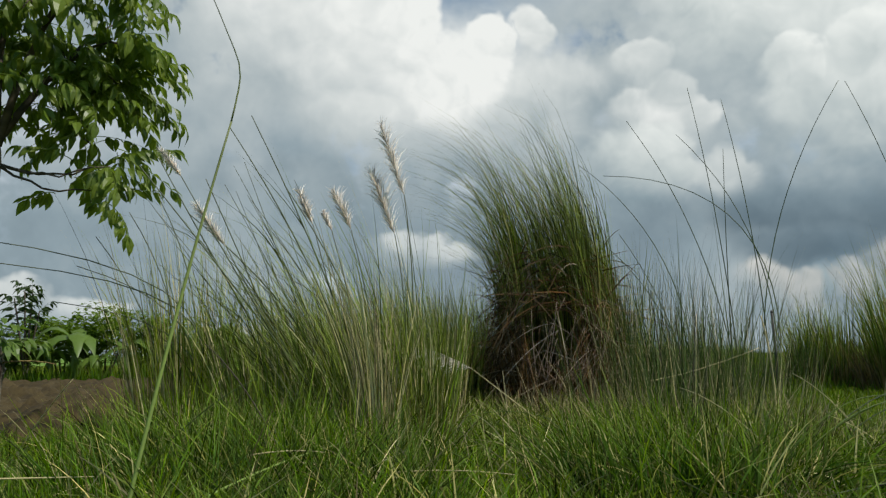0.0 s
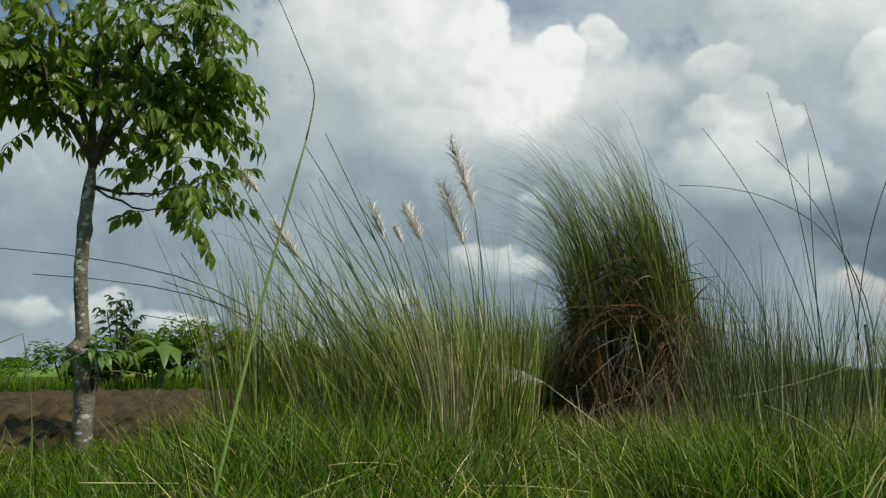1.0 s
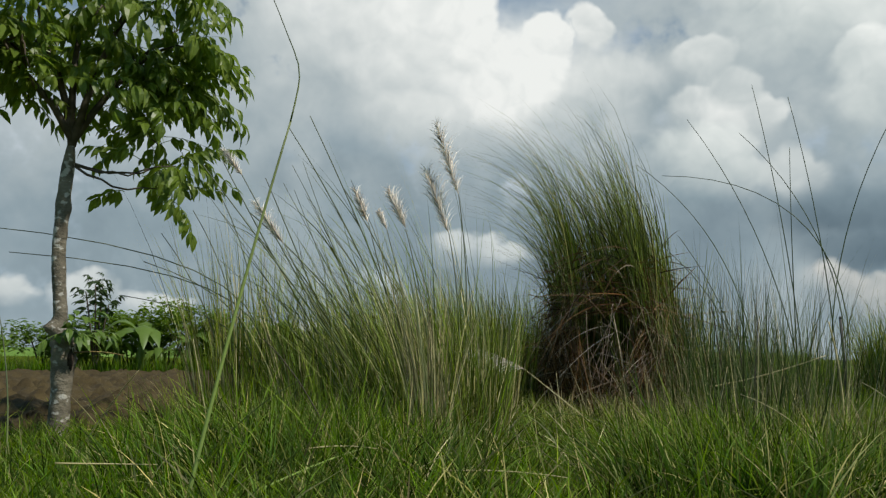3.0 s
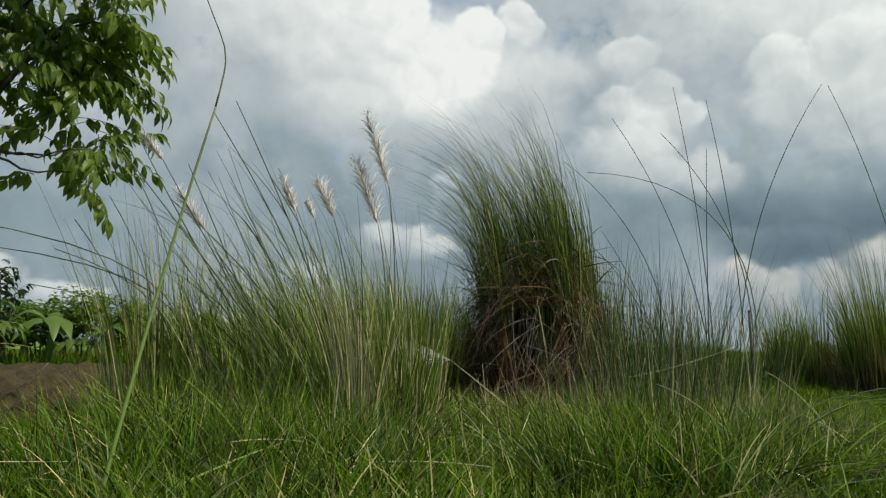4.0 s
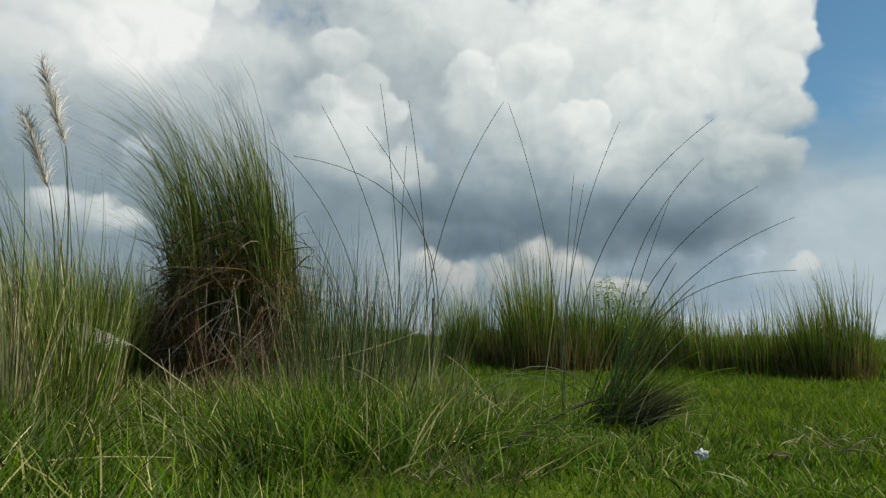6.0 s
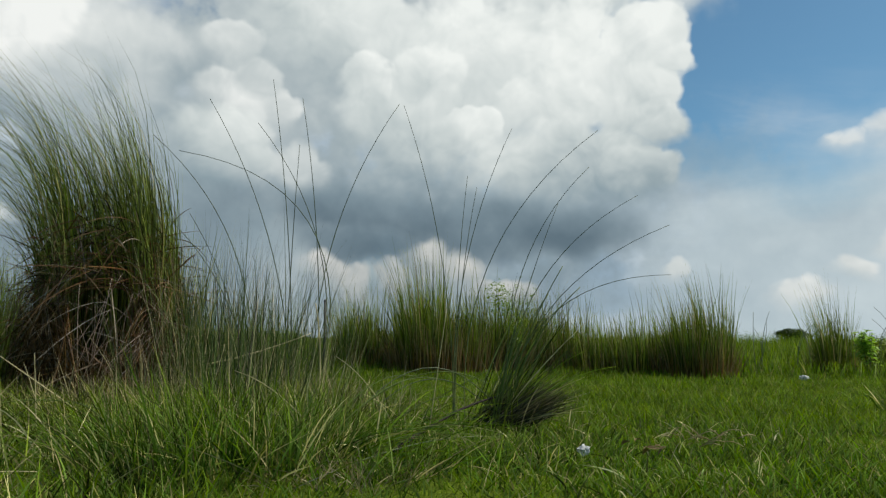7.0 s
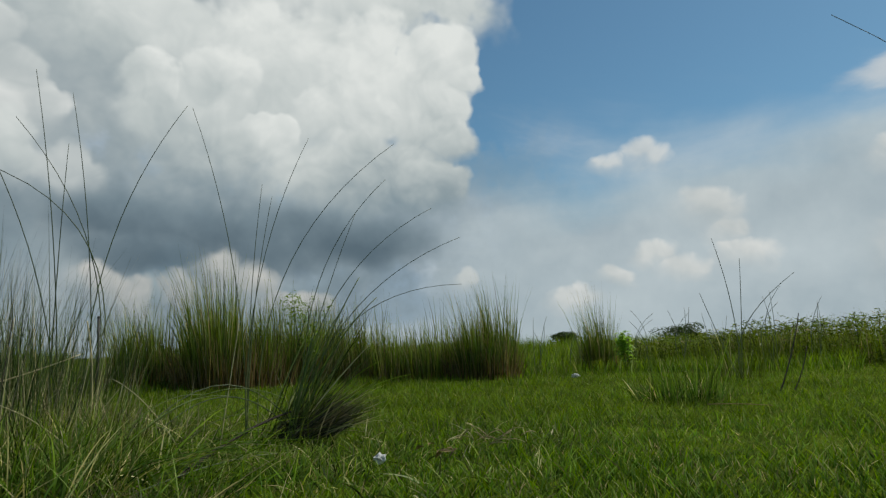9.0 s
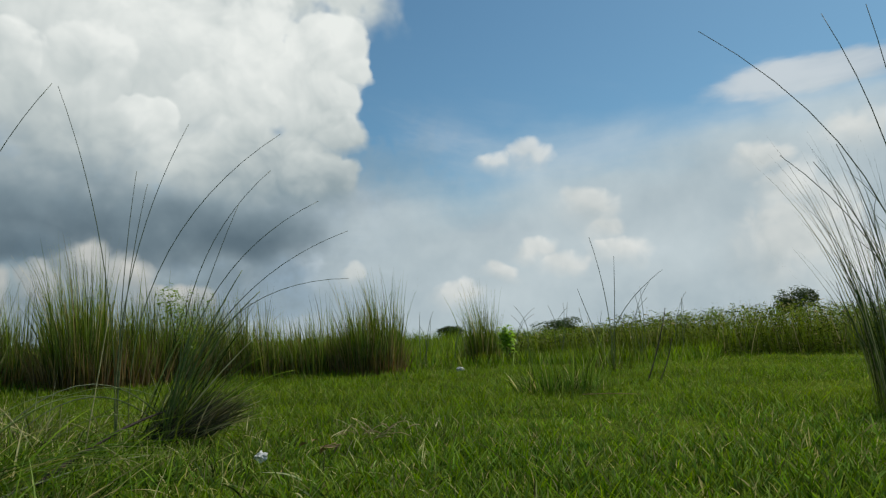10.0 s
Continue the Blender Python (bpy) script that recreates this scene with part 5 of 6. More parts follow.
def young_tree():
    foot = polar(-33.2, 4.55)
    ob = thing("tree", foot, "young broadleaf tree with pale mottled trunk and a knotted scar", "tree")
    r = random.Random(4)
    across = Vector((math.cos(radians(-33.4)), -math.sin(radians(-33.4)), 0))
    beyond = Vector((math.sin(radians(-33.4)), math.cos(radians(-33.4)), 0))

    def spot(side, deep, z):
        return across * side + beyond * deep + Vector((0, 0, z))

    # trunk, slightly crooked, swollen at the old graft
    verts, faces = [], []
    levels = 90
    for i in range(levels):
        z = -0.05 + 1.80 * i / (levels - 1)
        k = min(1, max(0, (z - 0.2) / 1.0))
        lean = 0.012 - 0.088 * k * k * (3 - 2 * k) + 0.03 * max(0, z - 1.35)
        k2 = min(1, max(0, (0.68 - z) / 0.18))
        rad = 0.037 + 0.018 * k2 * k2 * (3 - 2 * k2)
        for k in range(18):
            a = 2 * math.pi * k / 18
            left = math.exp(-(((z - 0.615) / 0.032) ** 2)) * max(0, math.cos(a - math.pi)) ** 1.5 * 0.05
            right = math.exp(-(((z - 0.45) / 0.06) ** 2)) * max(0, math.cos(a)) ** 2 * 0.024
            burr = math.exp(-(((z - 1.32) / 0.035) ** 2)) * max(0, math.cos(a - 0.4)) ** 3 * 0.016
            rough = 0.006 * noise.noise((math.cos(a) * 2, math.sin(a) * 2, z * 7)) + 0.004 * noise.noise((math.cos(a) * 5, math.sin(a) * 5, z * 16))
            scar = math.exp(-(((z - 0.52) / 0.14) ** 2))
            rough += scar * (0.030 * abs(noise.noise((math.cos(a) * 3, math.sin(a) * 3, z * 22))) - 0.012 * math.exp(-(((z - 0.44) / 0.05) ** 2)) * max(0, math.cos(a + 0.7)) ** 2)
            flare = 0.03 * max(0, 0.12 - z)
            d = (rad + left + right + burr + rough + flare) * (1 - 0.75 * min(1, max(0, (z - 1.52) / 0.23)) ** 2)
            verts.append(tuple(spot(lean + d * math.cos(a), d * math.sin(a), z)))
    for i in range(levels - 1):
        for k in range(18):
            a, b = i * 18 + k, i * 18 + (k + 1) % 18
            faces.append((a, b, b + 18, a + 18))
    part("trunk", mesh_from("trunk", verts, faces, M_BARK), ob, "pale grey-brown bark with lichen spots")
    # the scar: a broken stub, a few shoots and a dry twig
    v, f, a = tube([spot(-0.055, -0.01, 0.60), spot(-0.085, -0.015, 0.615), spot(-0.105, -0.02, 0.61)], [0.026, 0.022, 0.013], 9)
    part("stub", mesh_from("stub", [tuple(Vector(p) + Vector((r.uniform(-1, 1), r.uniform(-1, 1), r.uniform(-1, 1))) * 0.003) for p in v], f, M_BARK), ob, "broken brown branch stub")
    part("twig", stem_mesh(spot(0.04, -0.03, 0.47), spot(0.32, -0.08, 0.46), Vector((0, 0, 0.015)), 0.005, M_DRYLEAF, 6)[0], ob, "thin dry side twig")
    # half-sunk dark brown lumps on the scar; their colour stands in for a hollow's shade
    for side, z, tall, wide in ((0.040, 0.44, 0.075, 0.020), (0.012, 0.57, 0.030, 0.026)):
        bm = bmesh.new()
        bmesh.ops.create_icosphere(bm, subdivisions=3, radius=1.0)
        for vert in bm.verts:
            d = vert.co.copy()
            bump = 1 + 0.35 * noise.noise(d * 2.3 + Vector((z * 9, 0, 0)))
            vert.co = spot(side + d.x * wide * bump, -0.038 + d.y * 0.022 * bump, z + d.z * tall * bump)
        me = bpy.data.meshes.new("hollow")
        bm.to_mesh(me)
        bm.free()
        finish(me, M_DARKWOOD)
        part("hollow", me, ob, "dark scar lump coloured as a shaded hollow in the bark")
    shoot = compound_leaf("leaf", 0.20, 3, 0.085, 0.032, M_BROAD, 0.4, 31)
    for k in range(11):
        leaf = part("leaf", shoot, ob)
        leaf.matrix_basis = Matrix.Translation(spot(0.04, -0.03, 0.58)) @ pose(0, 0, 0, r.uniform(10, 60), 0, -90 - 33.4 + r.uniform(-70, 70))
    # limbs: side, depth, height of the ends
    fork = spot(-0.062, 0, 1.70)
    tips = []
    ends = [(-0.1, 0.1, 3.1), (0.28, -0.1, 3.0), (-0.5, 0.1, 2.95), (0.55, 0.2, 2.72), (-0.85, -0.1, 2.55), (0.48, -0.45, 2.6), (-0.45, -0.5, 2.6),
            (0.1, 0.6, 2.6), (-0.6, 0.5, 2.5), (0.70, -0.1, 2.42), (-1.15, 0.25, 2.4), (0.62, 0.45, 2.45), (-0.85, -0.4, 2.38),
            (0.42, -0.12, 1.62), (0.46, 0.10, 1.80), (-0.30, -0.2, 2.05), (-0.62, 0.0, 2.15), (0.35, 0.2, 2.3), (0.64, 0.12, 2.22), (0.0, -0.35, 2.42),
            (0.34, -0.1, 1.98), (0.60, 0.06, 2.04), (0.16, 0.2, 2.02), (-0.3, 0.1, 1.96), (0.52, 0.0, 1.68), (0.42, -0.05, 1.50)]
    mains = []
    for k, (side, deep, z) in enumerate(ends):
        end = spot(side, deep, z)
        start = fork - Vector((0, 0, 0.1)) if z < 1.73 else fork + Vector((0, 0, 0.01 * k))
        if k > 4 and z > 1.73:  # side branches leave the nearest main limb
            near = min(mains, key=lambda line: (line[6] - end).length)
            start = near[2 + k % 2]
        up = 0.10 if z > 1.9 else -0.06
        pts = bowed(start, end, Vector((0, 0, up)), 7)
        pts = [p + Vector((r.uniform(-1, 1), r.uniform(-1, 1), r.uniform(-1, 1))) * 0.015 for p in pts]
        pts[0] = start
        if k < 5:
            mains.append(pts)
        part("branch", limb(pts, 0.024 if k < 5 else 0.009, 0.004, M_TWIG), ob)
        for k in range(5 if z < 1.8 else 3, 7):
            tips.append((pts[k], (pts[k] - pts[k - 1]).normalized(), k / 6))
    # pinnate leaves, hanging at their ends
    kinds = [compound_leaf("leaf", r.uniform(0.26, 0.38), r.choice((4, 5, 5, 6)), r.uniform(0.10, 0.13), r.uniform(0.036, 0.050), M_LEAF, r.uniform(0.2, 0.6), k) for k in range(9)]
    for k in range(330):
        at, way, s = r.choice(tips)
        at = at + Vector((r.uniform(-1, 1), r.uniform(-1, 1), r.uniform(-0.6, 0.8))) * 0.12
        turn = r.uniform(0, 360) if s < 0.9 else math.degrees(math.atan2(-way.x, way.y)) + r.uniform(-70, 70)
        leaf = part("leaf", r.choice(kinds), ob)
        leaf.matrix_basis = Matrix.Translation(at) @ Euler((radians(r.uniform(-25, 35)), radians(r.uniform(-25, 25)), radians(turn))).to_matrix().to_4x4() @ Matrix.Scale(r.uniform(0.8, 1.15), 4)
    return ob


young_tree()


# ---------------- hedge behind the field ----------------
def leaf_cloud(count, centre, size, leaf, mat, name="foliage", droop=0.4):
    """Many small folded leaves through an uneven crown of several lobes."""
    lobes = [(np.array([rng.uniform(-0.62, 0.62), rng.uniform(-0.62, 0.62), rng.uniform(-0.5, 0.6)]) * size, rng.uniform(0.28, 0.48)) for _ in range(14)]
    verts, faces = [], []
    which = rng.integers(0, len(lobes), count)
    for k in range(count):
        c, rad = lobes[which[k]]
        d = rng.normal(0, 1, 3)
        d /= np.linalg.norm(d)
        p = np.array(centre) + c + d * size * rad * rng.uniform(0.55, 1.05)
        long = leaf * rng.uniform(0.6, 1.3)
        a = rng.uniform(0, 2 * np.pi)
        y = np.array([math.cos(a), math.sin(a), rng.uniform(-droop - 0.5, 0.4)])
        y /= np.linalg.norm(y)
        x = np.cross(y, [0, 0, 1.0])
        x = x / (np.linalg.norm(x) + 1e-6) * long * 0.24
        z = np.array([0, 0, 0.12 * long])
        base = len(verts)
        verts += [tuple(p), tuple(p + y * long * 0.45 - x + z), tuple(p + y * long), tuple(p + y * long * 0.45 + x + z)]
        faces += [(base, base + 2, base + 1), (base, base + 3, base + 2)]
    return mesh_from(name, verts, faces, mat, smooth=False)


def bush(place, high, wide, leaf, count, mat, label, group=""):
    ob = thing("bush", place, label, "bush", group)
    me = leaf_cloud(int(count * 2.6), (0, 0, high * 0.55), np.array([wide, wide, high * 0.5]), leaf, mat)
    part("foliage", me, ob, kind="stuff")
    for k in range(5):
        a = k * 1.3
        me, _ = stem_mesh(Vector((0.08 * math.cos(a), 0.08 * math.sin(a), -0.03)), Vector((wide * 0.5 * math.cos(a), wide * 0.5 * math.sin(a), high * 0.7)), Vector((0, 0, 0.05)), 0.02, M_TWIG)
        part("branch", me, ob)
    return ob


def banana(place, high, count, seed):
    """A clump of broad strap leaves that rise and hang over."""
    r = random.Random(seed)
    ob = thing("banana_plant", place, "banana plant with broad torn drooping leaves", "banana plant", "banana plants in the hedge")
    v, f, a = tube([(0, 0, -0.05), (0, 0, high * 0.25), (0.02, 0, high * 0.5)], [0.09, 0.075, 0.05], 9)
    part("trunk", mesh_from("trunk", v, f, M_BROAD, a), ob)
    for k in range(count):
        turn, rise, long = r.uniform(0, 2 * math.pi), r.uniform(0.5, 1.4), high * r.uniform(0.5, 0.8)
        out = Vector((math.cos(turn), math.sin(turn), 0))
        side = Vector((-out.y, out.x, 0))
        verts, faces = [], []
        for i in range(9):
            s = i / 8
            p = Vector((0, 0, high * 0.45)) + out * long * 0.75 * s + Vector((0, 0, long * (rise * s - (rise + 0.25) * s * s)))
            half = long * 0.15 * math.sin(math.pi * min(1, 0.12 + s * 0.88)) * r.uniform(0.8, 1.1)
            verts += [tuple(p - side * half + Vector((0, 0, -half * 0.35))), tuple(p), tuple(p + side * half + Vector((0, 0, -half * 0.35)))]
        for i in range(8):
            b = 3 * i
            faces += [(b, b + 1, b + 4, b + 3), (b + 1, b + 2, b + 5, b + 4)]
        part("leaf", mesh_from("leaf", verts, faces, M_BROAD), ob)
    return ob


def sapling(place, high, seed, label):
    """A thin sapling with whorls of dark pointed leaves."""
    r = random.Random(seed)
    ob = thing("sapling", place, label, "sapling")
    kind = compound_leaf("leaf", 0.26, 2, 0.17, 0.065, M_FARTREE, 0.1, seed)
    for k in range(4):
        a = r.uniform(0, 6.28)
        end = Vector((0.45 * math.cos(a) * k / 3, 0.45 * math.sin(a) * k / 3, high * r.uniform(0.75, 1)))
        me, pts = stem_mesh(Vector((0, 0, -0.03)), end, Vector((0, 0, 0.08)), 0.022, M_TWIG)
        part("branch", me, ob)
        for j in range(6, 12):
            for _ in range(2 if j > 8 else 1):
                leaf = part("leaf", kind, ob)
                leaf.matrix_basis = Matrix.Translation(pts[j]) @ pose(0, 0, 0, r.uniform(15, 55), 0, r.uniform(0, 360))
    return ob


for k, (turn, away, high, wide, leaf, count, mat) in enumerate((
        (-38.5, 22, 0.8, 1.2, 0.14, 500, M_BUSH), (-34.2, 16.4, 1.05, 0.7, 0.13, 600, M_BROAD), (-31.6, 16.2, 1.05, 0.8, 0.13, 750, M_BUSH),
        (-28.6, 17.0, 1.45, 0.9, 0.14, 800, M_BUSH), (-26.0, 16.2, 1.60, 0.9, 0.12, 1000, M_BUSH), (-23.6, 16.0, 1.45, 0.8, 0.12, 800, M_BUSH),
        (-21.0, 16.6, 1.35, 0.9, 0.12, 800, M_BUSH), (-18.2, 17.5, 1.1, 1.0, 0.13, 800, M_BUSH), (-14.8, 18, 1.1, 1.0, 0.13, 700, M_BUSH))):
    bush(polar(turn, away), high, wide, leaf, count, mat, "dense green bush in a hedge behind the tilled field", "hedge bushes")
banana(polar(-28.0, 15.4), 1.7, 9, 3)
banana(polar(-32.6, 15.5), 1.25, 8, 8)
banana(polar(-29.6, 15.6), 1.1, 8, 11)
banana(polar(-24.6, 15.6), 1.4, 8, 12)
banana(polar(-18.2, 14.2), 1.75, 9, 5)
banana(polar(-15.6, 15.2), 1.5, 8, 15)
banana(polar(-26.6, 15.7), 0.9, 8, 6)
sapling(polar(-31.0, 15.6), 1.85, 2, "slender sapling with dark leaves above the hedge")
for turn, away, spread, low, high, count in ((-36.5, 15.9, 0.9, 0.2, 0.5, 380), (-33, 15.7, 0.9, 0.2, 0.45, 380), (-29, 15.6, 0.9, 0.2, 0.5, 380), (-25, 15.6, 0.9, 0.2, 0.55, 380), (-40, 16, 0.9, 0.2, 0.5, 380), (-21.6, 15.6, 0.8, 0.2, 0.5, 300)):
    grass_clump("verge_grass", polar(turn, away), "green grass verge along the tilled field", [tuft(count, spread, (low, high), (0.014, 0.024), 0.25, (0, 0), 0.12, 3, 2.0, 1.0)], M_LAWN, "field verge", "grass")


def crop_strip():
    """A strip of young crop far beyond the hedge."""
    verts, faces, cols = [], [], 50
    for k in range(cols):
        turn = -75 + 50 * k / (cols - 1)
        for r, z in ((45, 0.0), (45.5, 0.34), (160, 0.5), (161, 0.0)):
            p = polar(turn, r, z + (0.07 * noise.noise((turn * 3, r, 0)) if z else 0))
            verts.append(tuple(p))
    for k in range(cols - 1):
        for i in range(3):
            a = 4 * k + i
            faces.append((a, a + 4, a + 5, a + 1))
    tagged(new("crop_field", mesh_from("crop_field", verts, faces, M_CROP)), "bright green young crop on far fields", "field", kind="structure")


crop_strip()


def hut():
    """A small tin-roofed shed among the plants."""
    ob = thing("shed", polar(-16.8, 33), "small weathered shed with a pale tin roof", "shed")
    ob.rotation_euler = (0, 0, radians(25))
    wall = plain_material("mud_wall", (0.16, 0.13, 0.10), (0.26, 0.22, 0.17), 2.0, 0.9, 0.5)
    tin = plain_material("tin_roof", (0.34, 0.36, 0.36), (0.48, 0.50, 0.49), 1.5, 0.5, 0.3, 20.0)
    v = [(x, y, z) for z in (-0.05, 1.25) for x, y in ((-1.2, -0.9), (1.2, -0.9), (1.2, 0.9), (-1.2, 0.9))] + [(-1.2, 0, 1.75), (1.2, 0, 1.75)]
    part("wall", mesh_from("wall", v, [(0, 1, 5, 4), (1, 2, 6, 9, 5), (2, 3, 7, 6), (3, 0, 4, 8, 7)], wall, smooth=False), ob)
    for sgn in (-1, 1):
        rv = [(-1.45, 0, 1.82), (1.45, 0, 1.82), (1.45, sgn * 1.2, 1.18), (-1.45, sgn * 1.2, 1.18)]
        rv += [(x, y, z + 0.04) for x, y, z in rv]
        part("roof", mesh_from("roof", rv, [(0, 1, 2, 3), (4, 5, 6, 7), (0, 1, 5, 4), (1, 2, 6, 5), (2, 3, 7, 6), (3, 0, 4, 7)], tin, smooth=False), ob, "pale corrugated tin")
    dv = [(x, y, z) for y in (-0.95, -0.9) for x, z in ((-0.35, 0), (0.3, 0), (0.3, 1.05), (-0.35, 1.05))]
    part("door", mesh_from("door", dv, [(0, 1, 2, 3), (4, 5, 6, 7), (0, 3, 7, 4), (1, 2, 6, 5), (3, 2, 6, 7)], M_WOOD, smooth=False), ob)


hut()


# ---------------- weed bed and low growth to the right ----------------
def weed_bed():
    """A bank of leafy weeds along the far edge of the sward."""
    ob = thing("weed_bed", (14.5, 0, 0), "dense leafy green weeds along the meadow edge", "weeds", kind="stuff")
    count = 9000
    along = rng.uniform(-9, 6.5, count)
    deep = rng.uniform(0, 1, count) ** 1.5 * 4.5
    face = 0.25 * np.sin(along * 1.7) + 0.15 * np.sin(along * 4.1)
    x = 0.10 * (1.0 - along) + face + deep - 0.4
    high = np.clip(0.92 - np.clip(along - 1.5, 0, 9) * 0.085, 0.30, 1) * (1 + 0.10 * np.sin(along * 2.3 + deep) + 0.10 * np.sin(along * 6.1 + 2 * deep) + rng.normal(0, 0.05, count))
    batches = []
    angle = rng.uniform(0, 2 * np.pi, count)
    out = np.stack([np.cos(angle), np.sin(angle), np.zeros(count)], 1)
    root = np.stack([x, along, np.full(count, -0.03)], 1)
    way = unit(out * 0.18 + [0, 0, 1])
    batches.append(blade_arrays(root, way, high * rng.uniform(0.65, 1.15, count), np.full(count, 0.014), out * 0.1, 3))
    more = 40000
    pick = rng.integers(0, count, more)
    s = rng.uniform(0.08, 1.0, more)
    angle = rng.uniform(0, 2 * np.pi, more)
    out = np.stack([np.cos(angle), np.sin(angle), np.zeros(more)], 1)
    root = root[pick] + way[pick] * (high[pick] * s)[:, None]
    batches.append(blade_arrays(root, unit(out + np.stack([0 * s, 0 * s, rng.uniform(-0.3, 1.3, more)], 1)), rng.uniform(0.06, 0.15, more), rng.uniform(0.013, 0.024, more), np.tile([0, 0, -0.35], (more, 1)) * 1.0, 2))
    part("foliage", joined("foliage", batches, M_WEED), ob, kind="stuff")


weed_bed()
for turn, away, high in ((84.0, 15.4, 1.10), (86.0, 15.2, 1.0), (88.3, 15.4, 1.05), (90.5, 15.2, 1.0), (81.5, 15.8, 0.98), (92.8, 15.0, 1.05), (79.6, 15.4, 0.9), (94.8, 15.2, 1.1)):
    ob = thing("tall_weed", polar(turn, away), "leafy weed standing above the weed bed", "weed", "tall weeds")
    part("stem", stem_mesh(Vector((0, 0, -0.03)), Vector((0.03, 0.05, high * 0.86)), Vector((0.02, 0, 0)), 0.009, M_TWIG)[0], ob)
    part("foliage", leaf_cloud(80, (0, 0, high * 0.74), np.array([0.2, 0.26, 0.18]), 0.08, M_BUSH), ob, kind="stuff")


def shrub(place, high, wide, count, mat, label, leaf=0.08):
    ob = thing("shrub", place, label, "shrub")
    part("foliage", leaf_cloud(count, (0, 0, high * 0.58), np.array([wide, wide, high * 0.45]), leaf, mat), ob, kind="stuff")
    for k in range(3):
        a = 2.1 * k
        part("branch", stem_mesh(Vector((0, 0, -0.03)), Vector((wide * 0.5 * math.cos(a), wide * 0.5 * math.sin(a), high * 0.8)), Vector((0, 0, 0.04)), 0.009, M_TWIG)[0], ob)


shrub(polar(67.6, 12.2), 0.84, 0.21, 300, M_LIME, "small bright green leafy shrub", 0.11)
shrub(polar(41.4, 10.6), 1.50, 0.42, 900, M_BUSH, "wispy fine-leaved shrub among tussocks", 0.06)


def far_tree(turn, away, high, wide, label):
    ob = thing("tree", polar(turn, away), label, "tree", "far trees")
    v, f, a = tube([(0, 0, -0.2), (0.05, 0, high * 0.3), (0.0, 0.1, high * 0.6)], [0.18, 0.14, 0.07], 8)
    part("trunk", mesh_from("trunk", v, f, M_TWIG, a), ob)
    part("crown", leaf_cloud(3200, (0, 0, high * 0.42), np.array([wide, wide, high * 0.46]), 0.5, M_FARTREE), ob, kind="stuff")


far_tree(62.9, 130, 3.6, 3.0, "small dark round tree on the horizon")
far_tree(72.1, 130, 4.6, 5.2, "low spreading dark tree on the horizon")
far_tree(89.7, 110, 7.1, 3.0, "dark dome-shaped tree above the weeds")
far_tree(-37.6, 150, 3.0, 2.2, "small dark tree beyond the crop")

# ---------------- post and litter ----------------
def post():
    ob = thing("fence_post", polar(26.0, 10.2), "thin dark weathered wooden post", "post")
    pts = [(0, 0, -0.05), (0.004, 0, 0.5), (-0.006, 0.004, 1.04)]
    v, f, a = tube(pts, [0.019, 0.018, 0.017], 8)
    part("shaft", mesh_from("shaft", v, f, M_WOOD, a), ob)
    v, f, a = tube([(-0.006, 0.004, 1.03), (-0.006, 0.004, 1.06)], [0.021, 0.014], 8)
    part("cap", mesh_from("cap", v, f, M_WOOD, a), ob)


post()


def crumple(name, place, size, mat, label, category, seed, flat=0.6):
    me = bpy.data.meshes.new(name)
    bm = bmesh.new()
    bmesh.ops.create_icosphere(bm, subdivisions=3, radius=size)
    for v in bm.verts:
        d = v.co.normalized()
        v.co *= 1 + 0.5 * noise.noise(d * 2.2 + Vector((seed, 0, 0))) + 0.25 * abs(noise.noise(d * 6 + Vector((0, seed, 0))))
        v.co.z *= flat
    bm.to_mesh(me)
    bm.free()
    finish(me, mat, smooth=False)
    ob = new(name, me)
    ob.location = (place.x, place.y, size * flat * 0.8 + 0.03)
    return tagged(ob, label, category)


crumple("paper_scrap", polar(47.3, 2.98), 0.023, M_PAPER, "small crumpled white paper scrap in the grass", "litter", 1, 0.9)
crumple("paper_scrap", polar(63.5, 10.1), 0.055, M_PAPER, "crumpled white paper lying on the sward", "litter", 4, 0.55)


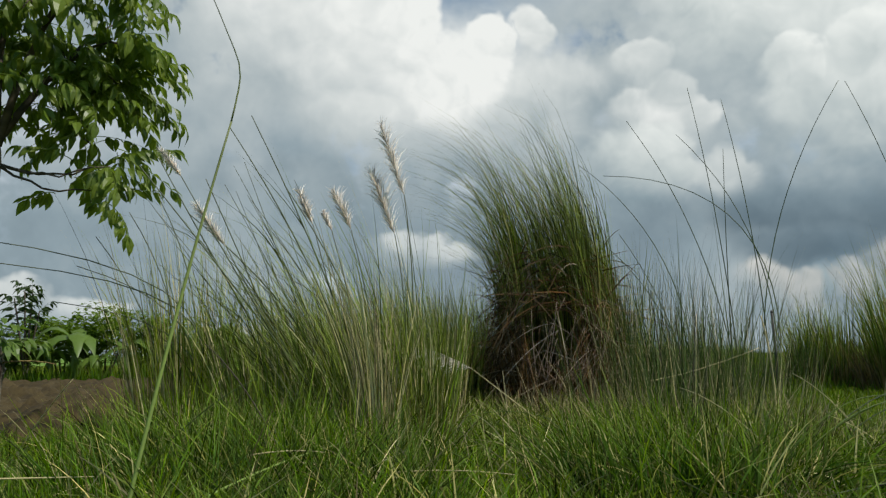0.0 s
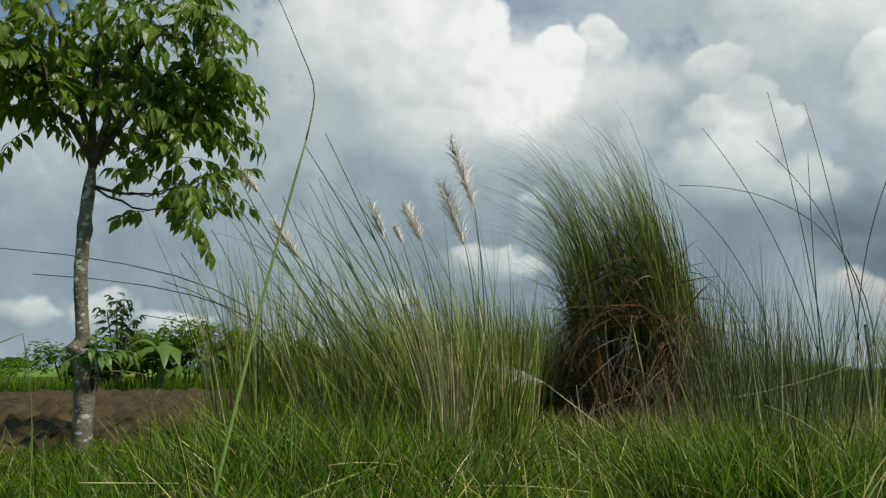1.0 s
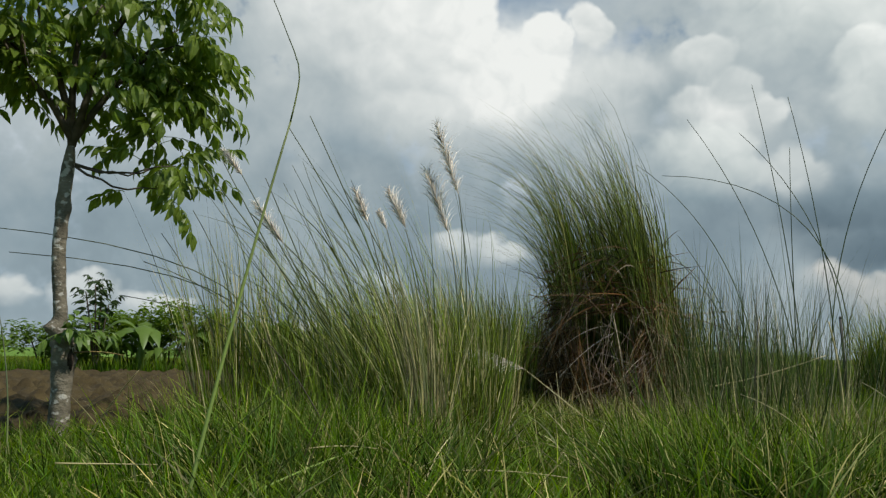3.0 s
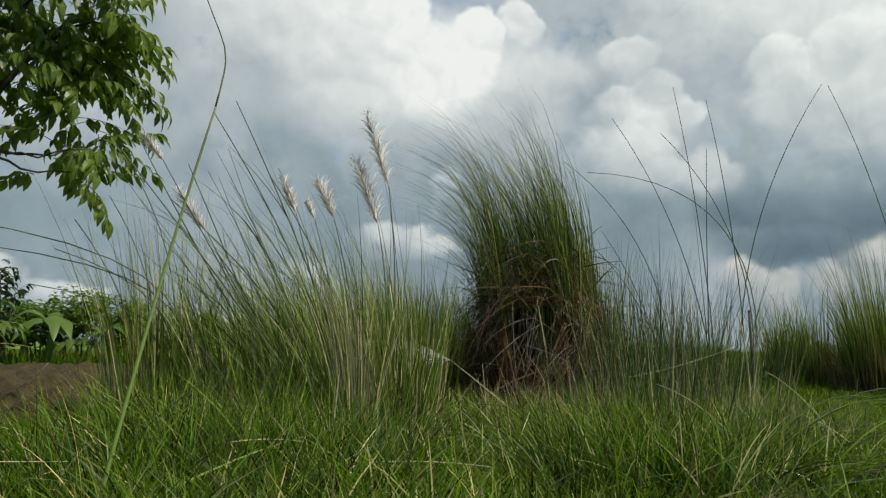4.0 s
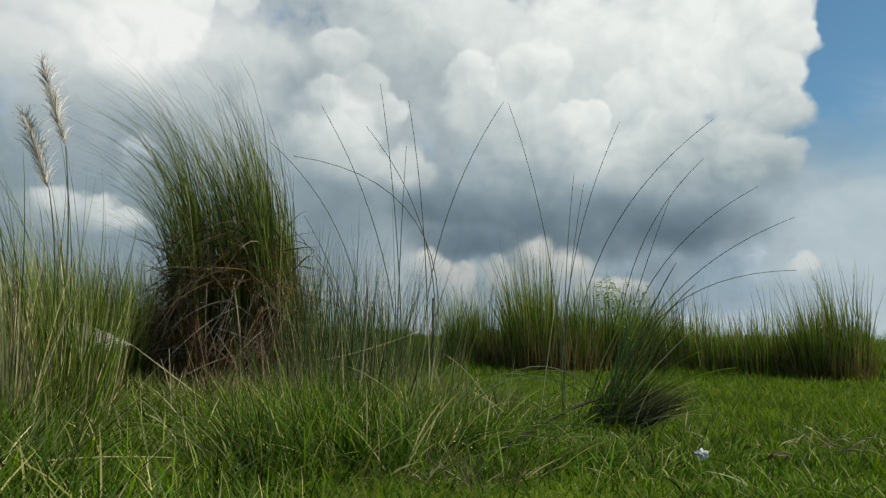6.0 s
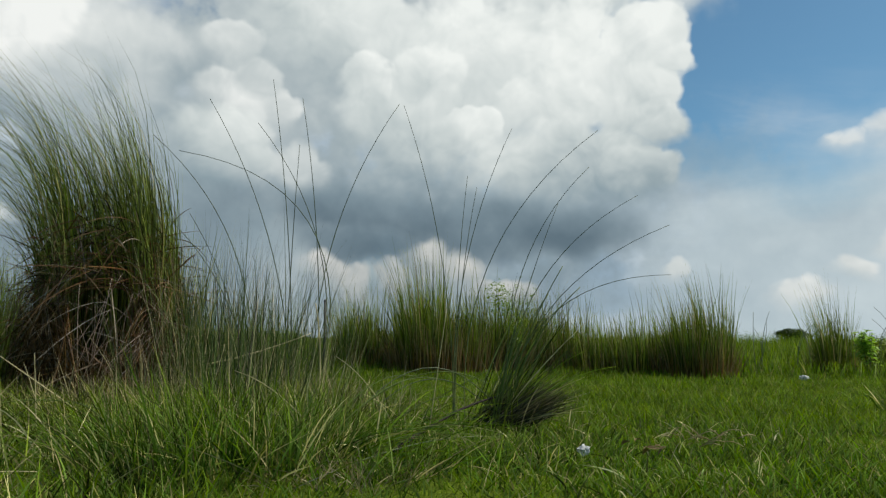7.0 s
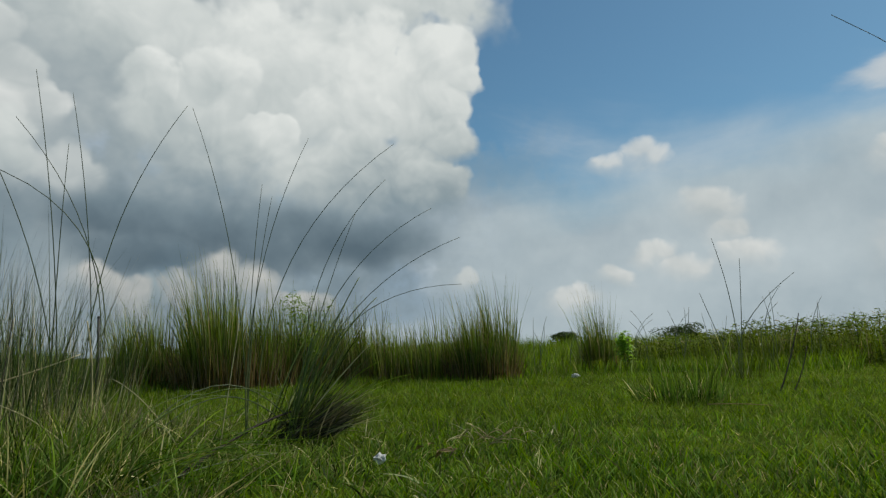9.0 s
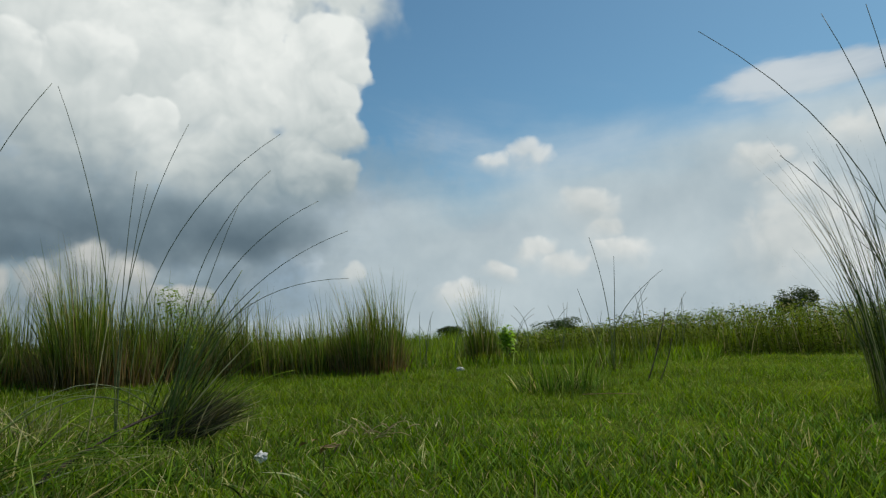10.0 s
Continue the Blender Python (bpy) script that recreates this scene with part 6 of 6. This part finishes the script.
def leaf_litter(turn, away, count, spread, label, mat=M_DRYLEAF):
    ob = thing("leaf_litter", polar(turn, away), label, "dead leaves")
    r = random.Random(int(turn * 10))
    for k in range(count):
        v, f = leaflet(r.uniform(0.04, 0.07), r.uniform(0.016, 0.026), 0.6, r.uniform(-0.5, 0.5))
        leaf = part("leaf", mesh_from("leaf", v, f, mat, smooth=False), ob)
        leaf.matrix_basis = pose(r.uniform(-1, 1) * spread, r.uniform(-1, 1) * spread, r.uniform(0.07, 0.11), r.uniform(-30, 30), r.uniform(-30, 30), r.uniform(0, 360))


leaf_litter(52.0, 2.92, 7, 0.07, "withered brown leaves lying in the grass")
straw_heap = thing("straw_litter", polar(56.2, 3.15), "loose dry straw scattered on the grass", "straw")
for k in range(18):
    a, b = rng.uniform(-0.13, 0.13, 2), rng.uniform(0, 6.28)
    root = Vector((a[0], a[1], 0.075 + 0.03 * rng.uniform()))
    part("straw", stem_mesh(root, root + Vector((0.085 * math.cos(b), 0.085 * math.sin(b), rng.uniform(-0.01, 0.06))), Vector((0, 0, 0.01)), 0.0024, M_STRAWY, 5)[0], straw_heap)
dry_patch = thing("straw_litter", polar(28.0, 2.50), "flattened dry straw at the foot of the grass", "straw")
part("straw", joined("straw", [tuft(300, 0.26, (0.10, 0.24), (0.003, 0.005), 1.6, (0, 0), 0.4, 4, 1.5, fan=0.3)], M_STRAWY), dry_patch, kind="stuff")
rod = thing("dry_stick", polar(75.7, 4.95), "pale dry stick lying on the sward", "stick")
side = Vector((math.cos(radians(75.7)), -math.sin(radians(75.7)), 0))
part("shaft", stem_mesh(side * -0.2 + Vector((0, 0, 0.08)), side * 0.2 + Vector((0, 0, 0.075)), Vector((0, 0, 0.006)), 0.004, M_DRYLEAF, 6)[0], rod)
low_plume = thing("fallen_plume", polar(3.0, 4.5), "pale plume on a bent dry stem", "plume grass")
add_stems(low_plume, [(9.6, 2.5, 4.5, 0.41, 0.0)], 0.005, M_STRAW)
fallen = part("plume", plume_mesh(0.36, 0.06), low_plume, "silky pale seed plume")
fallen.rotation_euler = (radians(20), radians(-58), 0)
fallen.location = polar(2.5, 4.55, 0.41) - low_plume.location
